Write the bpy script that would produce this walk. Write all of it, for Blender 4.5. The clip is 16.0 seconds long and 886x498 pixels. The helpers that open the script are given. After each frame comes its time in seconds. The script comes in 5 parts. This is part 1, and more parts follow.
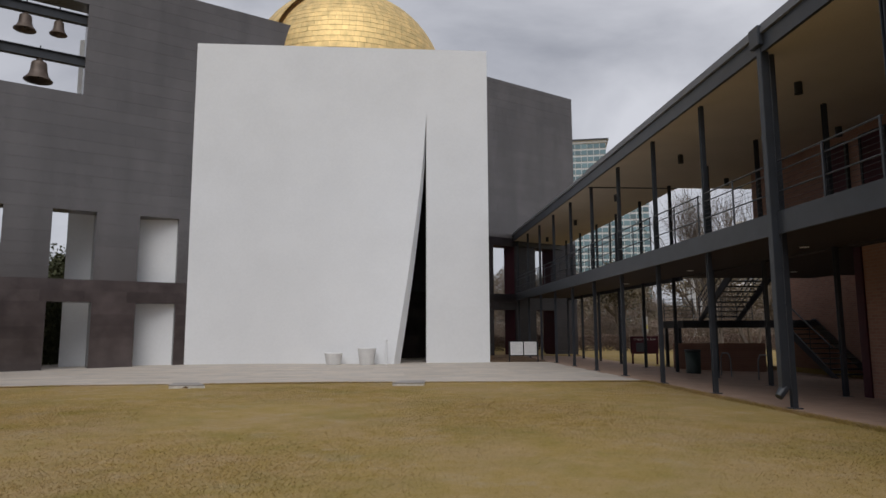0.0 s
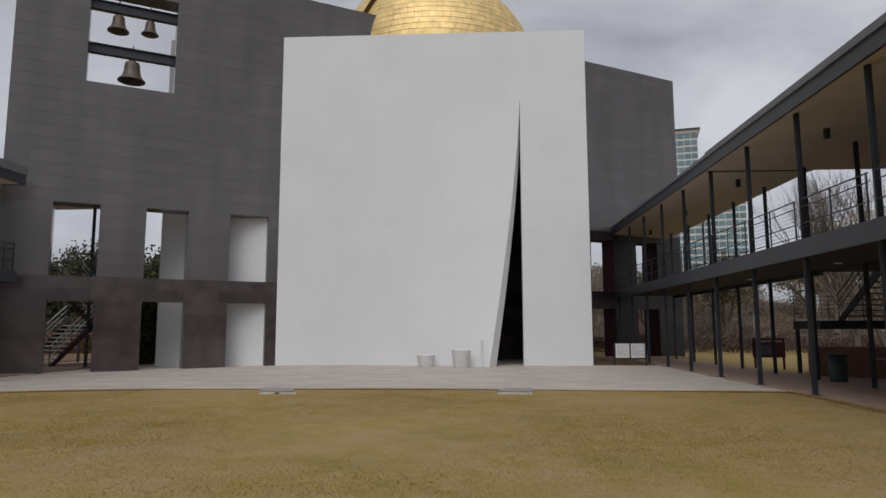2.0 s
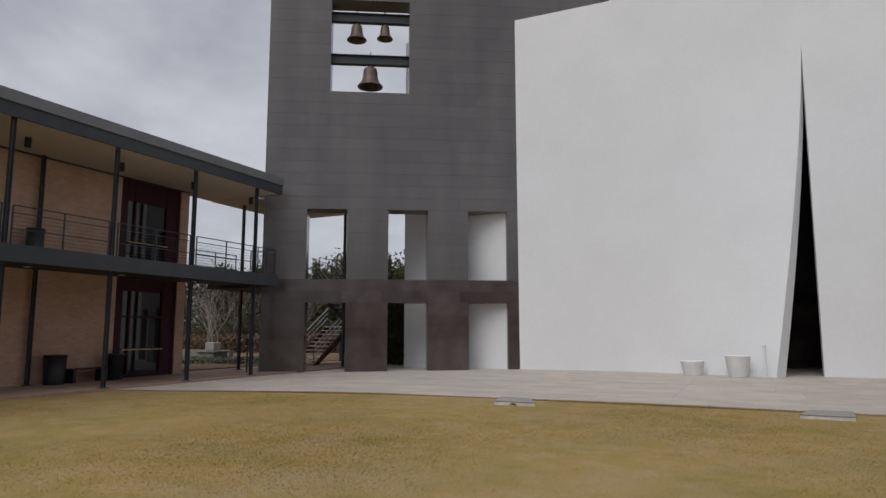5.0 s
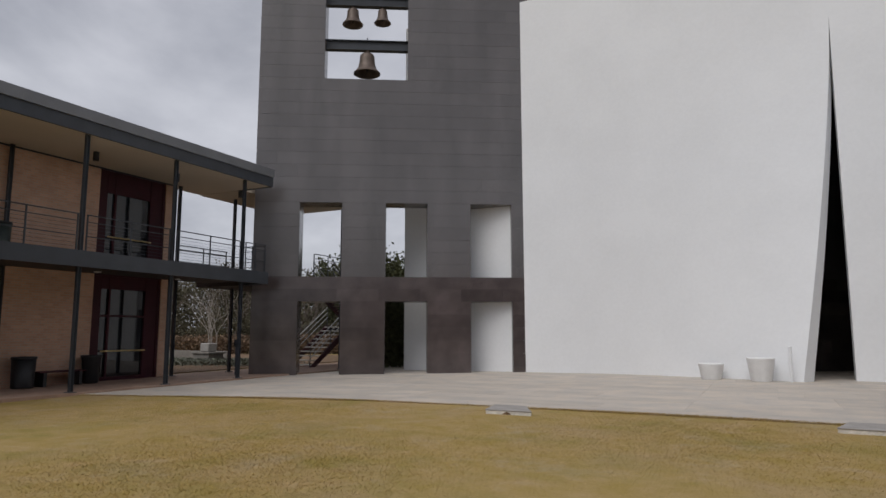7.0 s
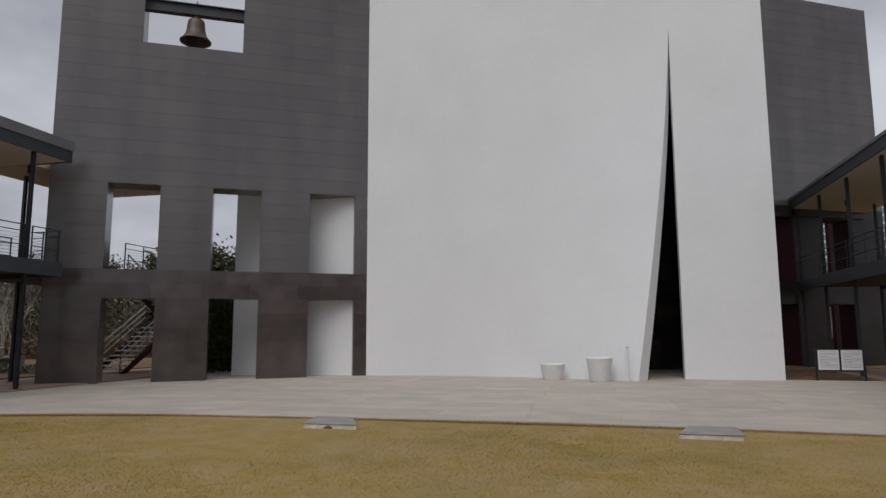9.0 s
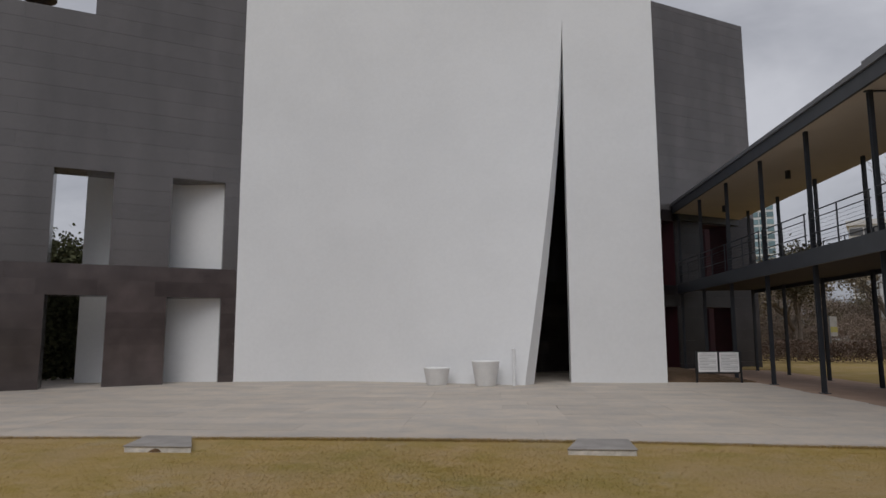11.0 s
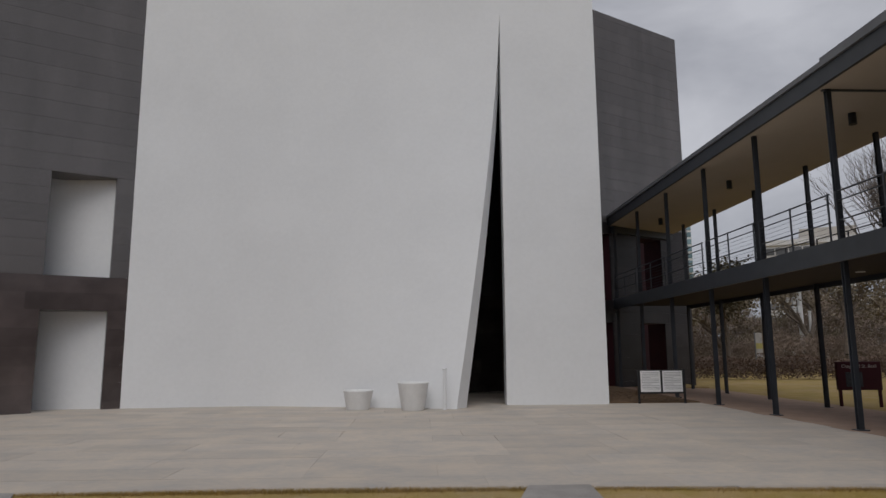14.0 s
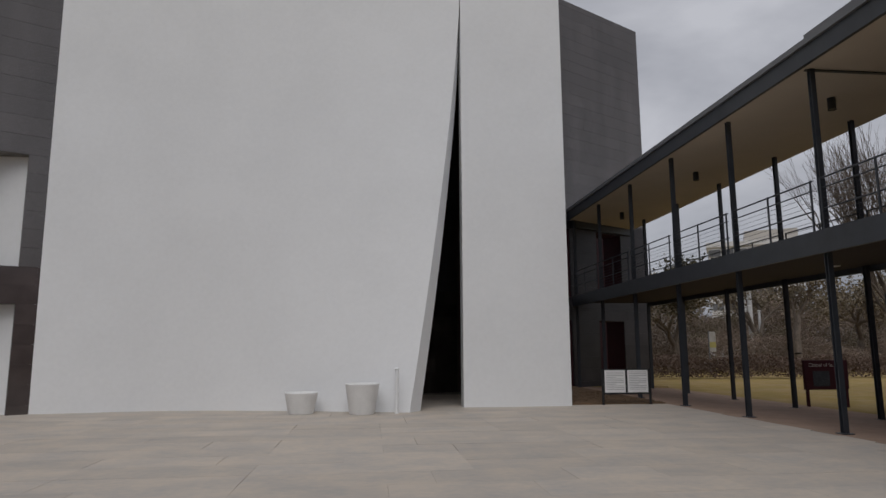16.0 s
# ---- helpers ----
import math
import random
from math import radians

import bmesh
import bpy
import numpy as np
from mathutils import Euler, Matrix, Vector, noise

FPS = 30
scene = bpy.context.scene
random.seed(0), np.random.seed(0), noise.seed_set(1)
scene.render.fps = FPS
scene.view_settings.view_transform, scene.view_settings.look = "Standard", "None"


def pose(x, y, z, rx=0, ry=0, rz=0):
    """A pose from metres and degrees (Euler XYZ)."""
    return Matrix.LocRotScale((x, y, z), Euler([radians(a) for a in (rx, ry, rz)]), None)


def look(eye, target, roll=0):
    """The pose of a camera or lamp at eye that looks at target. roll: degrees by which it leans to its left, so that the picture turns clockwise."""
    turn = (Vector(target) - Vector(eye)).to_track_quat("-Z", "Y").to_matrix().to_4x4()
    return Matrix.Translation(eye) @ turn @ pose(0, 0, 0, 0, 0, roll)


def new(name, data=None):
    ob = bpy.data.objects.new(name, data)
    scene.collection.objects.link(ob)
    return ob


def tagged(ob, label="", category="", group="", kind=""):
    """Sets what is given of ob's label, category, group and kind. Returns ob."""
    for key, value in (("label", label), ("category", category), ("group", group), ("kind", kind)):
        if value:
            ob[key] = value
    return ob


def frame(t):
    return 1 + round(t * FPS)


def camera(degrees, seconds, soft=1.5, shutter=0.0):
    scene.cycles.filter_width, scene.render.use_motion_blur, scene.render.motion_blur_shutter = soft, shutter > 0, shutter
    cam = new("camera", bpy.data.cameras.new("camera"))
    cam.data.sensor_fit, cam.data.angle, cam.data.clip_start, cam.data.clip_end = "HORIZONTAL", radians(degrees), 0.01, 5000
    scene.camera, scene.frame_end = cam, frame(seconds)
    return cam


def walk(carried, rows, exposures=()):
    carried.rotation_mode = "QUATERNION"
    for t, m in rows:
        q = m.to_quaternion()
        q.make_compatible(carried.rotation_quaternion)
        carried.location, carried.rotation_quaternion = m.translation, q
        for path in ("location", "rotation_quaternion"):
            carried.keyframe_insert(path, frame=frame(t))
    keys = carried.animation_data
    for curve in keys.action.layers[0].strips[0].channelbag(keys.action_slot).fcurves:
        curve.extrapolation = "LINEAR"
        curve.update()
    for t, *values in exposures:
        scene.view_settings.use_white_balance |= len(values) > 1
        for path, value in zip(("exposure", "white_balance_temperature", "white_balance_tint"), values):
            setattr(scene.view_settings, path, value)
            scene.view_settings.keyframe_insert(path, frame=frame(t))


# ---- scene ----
cam = camera(68.2, 16.0)
PATH = [
    (0, (0.055, 0.365, 1.455), (0.2, 2.344, 1.704), -0.2),
    (0.5, (-0.112, 0.757, 1.535), (-0.061, 2.742, 1.779), -0.2),
    (1, (-0.234, 1.236, 1.534), (-0.26, 3.22, 1.779), -0.1),
    (1.5, (-0.362, 1.749, 1.517), (-0.401, 3.734, 1.764), -0.2),
    (2, (-0.476, 2.163, 1.561), (-0.58, 4.145, 1.805), -0.1),
    (2.5, (-0.5, 2.619, 1.552), (-0.687, 4.595, 1.797), -0.1),
    (3, (-0.58, 3.145, 1.53), (-0.909, 5.102, 1.777), -0.1),
    (3.5, (-0.55, 3.623, 1.528), (-0.986, 5.559, 1.776), -0.1),
    (4, (-0.634, 3.972, 1.563), (-1.175, 5.881, 1.812), -0.1),
    (4.5, (-0.704, 4.363, 1.579), (-1.397, 6.223, 1.827), -0.0),
    (5, (-0.795, 4.781, 1.561), (-1.628, 6.582, 1.81), -0.0),
    (7.5, (-0.985, 6.927, 1.541), (-1.863, 8.707, 1.792), -0.0),
    (8, (-1.09, 7.391, 1.505), (-1.813, 9.239, 1.757), 0.1),
    (8.5, (-1.089, 7.828, 1.53), (-1.655, 9.729, 1.782), -0.1),
    (9, (-1.066, 8.263, 1.531), (-1.53, 10.193, 1.784), -0.2),
    (9.5, (-1.051, 8.695, 1.518), (-1.428, 10.643, 1.774), -0.2),
    (10, (-1.012, 9.064, 1.526), (-1.288, 11.028, 1.78), -0.2),
    (12.5, (-0.979, 10.937, 1.544), (-1.023, 12.917, 1.822), -0.2),
    (13, (-0.987, 11.265, 1.555), (-0.99, 13.242, 1.853), -0.3),
    (13.5, (-1.014, 11.553, 1.554), (-0.98, 13.529, 1.857), -0.2),
    (14, (-1.013, 11.841, 1.557), (-0.94, 13.816, 1.864), -0.3),
    (14.5, (-0.995, 12.186, 1.566), (-0.884, 14.16, 1.872), -0.3),
    (15, (-1.028, 12.502, 1.536), (-0.89, 14.474, 1.844), -0.3),
    (15.5, (-1.028, 12.883, 1.537), (-0.848, 14.851, 1.842), -0.3),
    (16, (-0.983, 13.306, 1.531), (-0.766, 15.271, 1.835), -0.3),
]
EXPOSURES = [(0.0, 0.19), (2.0, 0.13), (3.5, 0.17), (5.0, 0.24), (7.5, 0.31), (9.0, 0.08), (10.0, -0.01), (12.5, -0.1), (16.0, -0.13)]
walk(cam, [(t, look(eye, target, roll)) for t, eye, target, roll in PATH], EXPOSURES)

# ---- world and sun ----
world = bpy.data.worlds.new("overcast_sky")
scene.world = world
world.use_nodes = True
wn, wl = world.node_tree.nodes, world.node_tree.links
wn.clear()
w_out, w_bg = wn.new("ShaderNodeOutputWorld"), wn.new("ShaderNodeBackground")
w_sky = wn.new("ShaderNodeTexSky")
w_sky.sky_type, w_sky.sun_disc = "NISHITA", False
SUN_ELEVATION, SUN_TURN = 52.0, 188.0
w_sky.sun_elevation, w_sky.sun_rotation = radians(SUN_ELEVATION), radians(SUN_TURN)
w_co, w_map = wn.new("ShaderNodeTexCoord"), wn.new("ShaderNodeMapping")
w_map.inputs["Scale"].default_value = (1.0, 1.0, 2.2)
w_noise, w_ramp = wn.new("ShaderNodeTexNoise"), wn.new("ShaderNodeValToRGB")
w_noise.inputs["Scale"].default_value, w_noise.inputs["Detail"].default_value = 1.7, 7.0
w_noise.inputs["Roughness"].default_value, w_noise.inputs["Distortion"].default_value = 0.52, 0.35
w_ramp.color_ramp.elements[0].position, w_ramp.color_ramp.elements[1].position = 0.34, 0.68
w_ramp.color_ramp.elements[0].color = (0.20, 0.21, 0.25, 1)
w_ramp.color_ramp.elements[1].color = (0.57, 0.577, 0.622, 1)
w_mix = wn.new("ShaderNodeMix")
w_mix.data_type = "RGBA"
w_mix.inputs[0].default_value = 0.94
w_dim = wn.new("ShaderNodeMix")
w_dim.data_type, w_dim.blend_type = "RGBA", "MULTIPLY"
w_dim.inputs[0].default_value = 1.0
w_dim.inputs[7].default_value = (0.1, 0.1, 0.1, 1)
wl.new(w_co.outputs["Generated"], w_map.inputs["Vector"])
wl.new(w_map.outputs["Vector"], w_noise.inputs["Vector"])
wl.new(w_noise.outputs["Fac"], w_ramp.inputs["Fac"])
wl.new(w_sky.outputs["Color"], w_dim.inputs[6])
wl.new(w_dim.outputs[2], w_mix.inputs[6])
wl.new(w_ramp.outputs["Color"], w_mix.inputs[7])
wl.new(w_mix.outputs[2], w_bg.inputs["Color"])
w_bg.inputs["Strength"].default_value = 1.0
wl.new(w_bg.outputs[0], w_out.inputs["Surface"])

sun = new("sun", bpy.data.lights.new("sun", "SUN"))
sun.data.energy, sun.data.angle, sun.data.color = 1.14, radians(50), (1.0, 0.98, 0.96)
sun.matrix_world = look((0, 0, 30), (2.6, 18.6, 30 - 18.8 * math.tan(radians(SUN_ELEVATION))))


# ---- materials ----
def material(name, base, rough=0.6, metal=0.0, vary=0.12, scale=6.0, fine=60.0, bump=0.15, second=None, island=0.0, objects=0.0, spec=0.5, stretch=(1, 1, 1), bump_dist=0.01):
    """A surface with variation at two scales, fine relief, and a tint for each piece."""
    m = bpy.data.materials.new(name)
    m.use_nodes = True
    n, l = m.node_tree.nodes, m.node_tree.links
    b = n["Principled BSDF"]
    b.inputs["Roughness"].default_value, b.inputs["Metallic"].default_value = rough, metal
    b.inputs["Specular IOR Level"].default_value = spec
    co, mp = n.new("ShaderNodeTexCoord"), n.new("ShaderNodeMapping")
    mp.inputs["Scale"].default_value = stretch
    l.new(co.outputs["Object"], mp.inputs["Vector"])
    big, small = n.new("ShaderNodeTexNoise"), n.new("ShaderNodeTexNoise")
    for tex, sc, det in ((big, scale, 6), (small, fine, 4)):
        tex.inputs["Scale"].default_value, tex.inputs["Detail"].default_value = sc, det
        l.new(mp.outputs["Vector"], tex.inputs["Vector"])
    add = n.new("ShaderNodeMath")
    add.operation = "MULTIPLY_ADD"
    l.new(small.outputs["Fac"], add.inputs[0])
    add.inputs[1].default_value = 0.6
    l.new(big.outputs["Fac"], add.inputs[2])
    ramp = n.new("ShaderNodeValToRGB")
    ramp.color_ramp.elements[0].position, ramp.color_ramp.elements[1].position = 0.5, 1.0
    dark = second or tuple(c * (1 - vary) for c in base)
    light = base if second else tuple(min(1, c * (1 + vary)) for c in base)
    ramp.color_ramp.elements[0].color, ramp.color_ramp.elements[1].color = (*dark, 1), (*light, 1)
    l.new(add.outputs[0], ramp.inputs["Fac"])
    colour = ramp.outputs["Color"]
    if island or objects:
        src = n.new("ShaderNodeNewGeometry").outputs["Random Per Island"] if island else n.new("ShaderNodeObjectInfo").outputs["Random"]
        rng = n.new("ShaderNodeMapRange")
        amount = island or objects
        rng.inputs["To Min"].default_value, rng.inputs["To Max"].default_value = 1 - amount, 1 + amount
        l.new(src, rng.inputs["Value"])
        hsv = n.new("ShaderNodeHueSaturation")
        l.new(rng.outputs["Result"], hsv.inputs["Value"])
        l.new(colour, hsv.inputs["Color"])
        colour = hsv.outputs["Color"]
    l.new(colour, b.inputs["Base Color"])
    rr = n.new("ShaderNodeMapRange")
    rr.inputs["To Min"].default_value, rr.inputs["To Max"].default_value = max(0.02, rough - 0.08), min(1, rough + 0.1)
    l.new(small.outputs["Fac"], rr.inputs["Value"])
    l.new(rr.outputs["Result"], b.inputs["Roughness"])
    if bump:
        bp = n.new("ShaderNodeBump")
        bp.inputs["Strength"].default_value, bp.inputs["Distance"].default_value = bump, bump_dist
        l.new(add.outputs[0], bp.inputs["Height"])
        l.new(bp.outputs["Normal"], b.inputs["Normal"])
    return m


def bricked(name, one, two, mortar, w, h, joint, rough=0.85, axes="yz", bump=0.4):
    """Brickwork: axes are the wall's own directions along and up."""
    m = bpy.data.materials.new(name)
    m.use_nodes = True
    n, l = m.node_tree.nodes, m.node_tree.links
    b = n["Principled BSDF"]
    b.inputs["Roughness"].default_value = rough
    co, sep, com = n.new("ShaderNodeTexCoord"), n.new("ShaderNodeSeparateXYZ"), n.new("ShaderNodeCombineXYZ")
    l.new(co.outputs["Object"], sep.inputs[0])
    l.new(sep.outputs["XYZ".index(axes[0].upper())], com.inputs[0])
    l.new(sep.outputs["XYZ".index(axes[1].upper())], com.inputs[1])
    br = n.new("ShaderNodeTexBrick")
    br.inputs["Scale"].default_value = 1.0
    br.inputs["Brick Width"].default_value, br.inputs["Row Height"].default_value = w, h
    br.inputs["Mortar Size"].default_value = joint
    br.inputs["Color1"].default_value, br.inputs["Color2"].default_value, br.inputs["Mortar"].default_value = (*one, 1), (*two, 1), (*mortar, 1)
    l.new(com.outputs[0], br.inputs["Vector"])
    ns = n.new("ShaderNodeTexNoise")
    ns.inputs["Scale"].default_value, ns.inputs["Detail"].default_value = 1.3, 8
    l.new(co.outputs["Object"], ns.inputs["Vector"])
    rng = n.new("ShaderNodeMapRange")
    rng.inputs["To Min"].default_value, rng.inputs["To Max"].default_value = 0.72, 1.25
    l.new(ns.outputs["Fac"], rng.inputs["Value"])
    hsv = n.new("ShaderNodeHueSaturation")
    l.new(rng.outputs["Result"], hsv.inputs["Value"])
    l.new(br.outputs["Color"], hsv.inputs["Color"])
    l.new(hsv.outputs["Color"], b.inputs["Base Color"])
    bp = n.new("ShaderNodeBump")
    bp.invert = True
    bp.inputs["Strength"].default_value, bp.inputs["Distance"].default_value = bump, 0.008
    l.new(br.outputs["Fac"], bp.inputs["Height"])
    l.new(bp.outputs["Normal"], b.inputs["Normal"])
    return m


PLASTER = material("white_plaster", (0.79, 0.80, 0.812), 0.75, vary=0.035, scale=0.5, fine=9, bump=0.10)
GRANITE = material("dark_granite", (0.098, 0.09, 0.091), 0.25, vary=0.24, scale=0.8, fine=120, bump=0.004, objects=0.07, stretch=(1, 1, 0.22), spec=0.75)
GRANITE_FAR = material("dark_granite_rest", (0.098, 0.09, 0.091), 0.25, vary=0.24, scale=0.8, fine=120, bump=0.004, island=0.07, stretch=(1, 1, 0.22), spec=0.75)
# lower courses: the dark reflection of lawn and gallery is put into the colour
GRANITE_LOW = material("granite_low_reflection", (0.071, 0.057, 0.056), 0.17, vary=0.42, scale=1.1, fine=120, bump=0.004, objects=0.2, spec=0.6)
GRANITE_LOW_FAR = material("granite_low_reflection_rest", (0.071, 0.057, 0.056), 0.17, vary=0.42, scale=1.1, fine=120, bump=0.004, island=0.2, spec=0.6)
# same granite with the gallery's shade put into its colour
SHADED = material("granite_gallery_shade", (0.022, 0.0185, 0.021), 0.3, vary=0.5, scale=1.1, fine=30, bump=0.02, island=0.2, spec=0.3)
GRANITE_CORE = material("granite_joint", (0.045, 0.044, 0.046), 0.6, vary=0.2, scale=2, fine=40)
GOLD = material("gold_leaf", (0.83, 0.62, 0.29), 0.55, 0.7, vary=0.2, scale=2.0, fine=14, bump=0.5, objects=0.06)
GOLD_REST = material("gold_leaf_rest", (0.83, 0.62, 0.29), 0.55, 0.7, vary=0.2, scale=2.0, fine=14, bump=0.5, island=0.06)
GOLD_JOINT = material("gold_joint", (0.34, 0.22, 0.09), 0.6, 0.4, vary=0.2)
STEEL = material("painted_steel", (0.031, 0.036, 0.045), 0.42, 0.0, vary=0.2, scale=2.5, fine=40, bump=0.04)
STEEL_LIGHT = material("zinc_edge", (0.17, 0.175, 0.185), 0.5, 0.3, vary=0.12, scale=1.5, fine=30, bump=0.03)
GALVANISED = material("galvanised_rail", (0.40, 0.40, 0.40), 0.45, 0.4, vary=0.15, scale=3)
SOFFIT = material("soffit_plaster", (0.60, 0.525, 0.435), 0.85, vary=0.06, scale=0.8, fine=20, bump=0.05)
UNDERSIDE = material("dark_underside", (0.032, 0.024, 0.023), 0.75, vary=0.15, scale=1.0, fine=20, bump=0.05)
PAVING = material("limestone_paving", (0.555, 0.48, 0.40), 0.72, scale=1.3, fine=9, bump=0.14, objects=0.07, second=(0.40, 0.375, 0.35), stretch=(0.9, 1.15, 1))
PAVING_REST = material("limestone_paving_rest", (0.555, 0.48, 0.40), 0.72, scale=1.3, fine=9, bump=0.14, island=0.07, second=(0.40, 0.375, 0.35), stretch=(0.9, 1.15, 1))
PAVING_JOINT = material("paving_joint", (0.30, 0.27, 0.235), 0.9, vary=0.2, scale=3)
CONCRETE = material("concrete", (0.50, 0.48, 0.45), 0.85, vary=0.18, scale=3, fine=45, bump=0.2)
OLD_CONCRETE = material("weathered_concrete", (0.19, 0.175, 0.155), 0.9, vary=0.25, scale=3, fine=45, bump=0.2)
PALE_CONCRETE = material("pale_chipped_concrete", (0.62, 0.59, 0.55), 0.9, vary=0.3, scale=9, fine=60, bump=0.35)
WORN_STONE = material("worn_pale_stone", (0.32, 0.305, 0.285), 0.9, vary=0.2, scale=4, fine=45, bump=0.2)
SLATE = material("grey_lid", (0.30, 0.28, 0.262), 0.85, vary=0.2, scale=3, fine=45, bump=0.15)


def lawn(name, island):
    """Dry lawn: ochre and straw with greener patches, finely mottled."""
    m = bpy.data.materials.new(name)
    m.use_nodes = True
    n, l = m.node_tree.nodes, m.node_tree.links
    b = n["Principled BSDF"]
    b.inputs["Roughness"].default_value, b.inputs["Specular IOR Level"].default_value = 0.95, 0.1
    co = n.new("ShaderNodeTexCoord")

    def tex(scale, detail, rough, lo, hi):
        t, r = n.new("ShaderNodeTexNoise"), n.new("ShaderNodeMapRange")
        t.inputs["Scale"].default_value, t.inputs["Detail"].default_value, t.inputs["Roughness"].default_value = scale, detail, rough
        r.inputs["From Min"].default_value, r.inputs["From Max"].default_value = lo, hi
        l.new(co.outputs["Object"], t.inputs["Vector"])
        l.new(t.outputs["Fac"], r.inputs["Value"])
        return r.outputs["Result"]

    def mix(fac, a, c):
        x = n.new("ShaderNodeMix")
        x.data_type = "RGBA"
        l.new(fac, x.inputs[0])
        for k, v in ((6, a), (7, c)):
            if isinstance(v, tuple):
                x.inputs[k].default_value = (*v, 1)
            else:
                l.new(v, x.inputs[k])
        return x.outputs[2]

    warm = mix(tex(1.6, 8, 0.7, 0.36, 0.66), (0.325, 0.235, 0.075), (0.405, 0.29, 0.14))
    patch = mix(tex(0.55, 9, 0.72, 0.47, 0.78), warm, (0.225, 0.195, 0.055))
    patch = mix(tex(0.33, 9, 0.72, 0.47, 0.70), patch, (0.375, 0.272, 0.15))
    patch = mix(tex(0.8, 9, 0.75, 0.55, 0.82), patch, (0.34, 0.29, 0.19))
    fine = n.new("ShaderNodeMapRange")
    fine.inputs["To Min"].default_value, fine.inputs["To Max"].default_value = 0.82, 1.22
    l.new(tex(55, 8, 0.75, 0.3, 0.7), fine.inputs["Value"])
    hsv = n.new("ShaderNodeHueSaturation")
    l.new(patch, hsv.inputs["Color"])
    if island:
        rng, mul = n.new("ShaderNodeMapRange"), n.new("ShaderNodeMath")
        rng.inputs["To Min"].default_value, rng.inputs["To Max"].default_value = 0.85, 1.65
        l.new(n.new("ShaderNodeNewGeometry").outputs["Random Per Island"], rng.inputs["Value"])
        mul.operation = "MULTIPLY"
        l.new(rng.outputs["Result"], mul.inputs[0])
        l.new(fine.outputs["Result"], mul.inputs[1])
        l.new(mul.outputs[0], hsv.inputs["Value"])
    else:
        l.new(fine.outputs["Result"], hsv.inputs["Value"])
    l.new(hsv.outputs["Color"], b.inputs["Base Color"])
    bp, nt = n.new("ShaderNodeBump"), n.new("ShaderNodeTexNoise")
    nt.inputs["Scale"].default_value, nt.inputs["Detail"].default_value = 30, 6
    l.new(co.outputs["Object"], nt.inputs["Vector"])
    bp.inputs["Strength"].default_value, bp.inputs["Distance"].default_value = 0.22, 0.015
    l.new(nt.outputs["Fac"], bp.inputs["Height"])
    if island:
        # thin blades let light through
        thin, both = n.new("ShaderNodeBsdfTranslucent"), n.new("ShaderNodeMixShader")
        both.inputs[0].default_value = 0.5
        l.new(hsv.outputs["Color"], thin.inputs["Color"])
        l.new(b.outputs[0], both.inputs[1])
        l.new(thin.outputs[0], both.inputs[2])
        l.new(both.outputs[0], n["Material Output"].inputs["Surface"])
    else:
        l.new(bp.outputs["Normal"], b.inputs["Normal"])
    return m


LAWN, BLADES = lawn("dry_lawn", False), lawn("dry_grass_blades", True)
MULCH = material("leaf_mulch", (0.16, 0.10, 0.055), 0.95, vary=0.4, scale=5, fine=50, bump=0.8, bump_dist=0.03)
BRICK_L = bricked("buff_brick", (0.62, 0.39, 0.275), (0.53, 0.32, 0.22), (0.5, 0.41, 0.33), 0.215, 0.075, 0.008)
BRICK_R = bricked("red_brick", (0.31, 0.165, 0.12), (0.25, 0.13, 0.095), (0.27, 0.2, 0.165), 0.215, 0.075, 0.008)
BRICK_FLOOR = bricked("brick_paving", (0.40, 0.265, 0.19), (0.34, 0.22, 0.16), (0.31, 0.24, 0.19), 0.215, 0.105, 0.006, axes="xy", bump=0.2)
DARK_RED = material("maroon_panel", (0.045, 0.008, 0.014), 0.6, vary=0.2, scale=2, spec=0.3)
BLACK = material("black_paint", (0.015, 0.015, 0.017), 0.5, vary=0.2, scale=3)
# dark colour that stands in for the unlit interior
VOID = material("entrance_shade", (0.10, 0.075, 0.066), 0.9, vary=0.2, scale=2)
BRONZE = material("weathered_bronze", (0.125, 0.095, 0.078), 0.5, 0.4, vary=0.25, scale=5, fine=40, bump=0.1)
POT = material("white_glazed_pot", (0.79, 0.79, 0.785), 0.6, vary=0.06, scale=4, fine=30, bump=0.1)
BOARD = material("white_board", (0.78, 0.78, 0.78), 0.4, vary=0.03)
PRINT = material("grey_print", (0.35, 0.35, 0.36), 0.6)
LETTER = material("pale_lettering", (0.40, 0.36, 0.35), 0.6)
BRASS = material("brass_bar", (0.72, 0.54, 0.26), 0.45, 0.35, vary=0.1)
BARK = material("grey_bark", (0.13, 0.105, 0.085), 0.95, vary=0.3, scale=6, fine=50, bump=0.5)
PALE_BARK = material("pale_bark", (0.29, 0.262, 0.23), 0.9, vary=0.25, scale=6, fine=50, bump=0.3)
LEAF = material("evergreen_leaf", (0.062, 0.066, 0.034), 0.8, vary=0.35, scale=0.6, fine=4, bump=0, island=0.28, spec=0.15)
GROUND_COVER = material("grey_green_leaf", (0.13, 0.135, 0.10), 0.8, vary=0.3, scale=3, bump=0, island=0.5)
LEAF_DULL = material("dull_oak_leaf", (0.19, 0.158, 0.112), 0.95, vary=0.35, scale=0.3, fine=2, bump=0, island=0.1, spec=0.1)
TWIG = material("bare_twig", (0.255, 0.2, 0.165), 0.95, vary=0.3, scale=0.3, fine=2, bump=0, island=0.12, spec=0.1)
LEAF_MIXED = material("mixed_winter_leaf", (0.098, 0.088, 0.06), 0.95, vary=0.35, scale=0.3, fine=2, bump=0, island=0.12, spec=0.1)
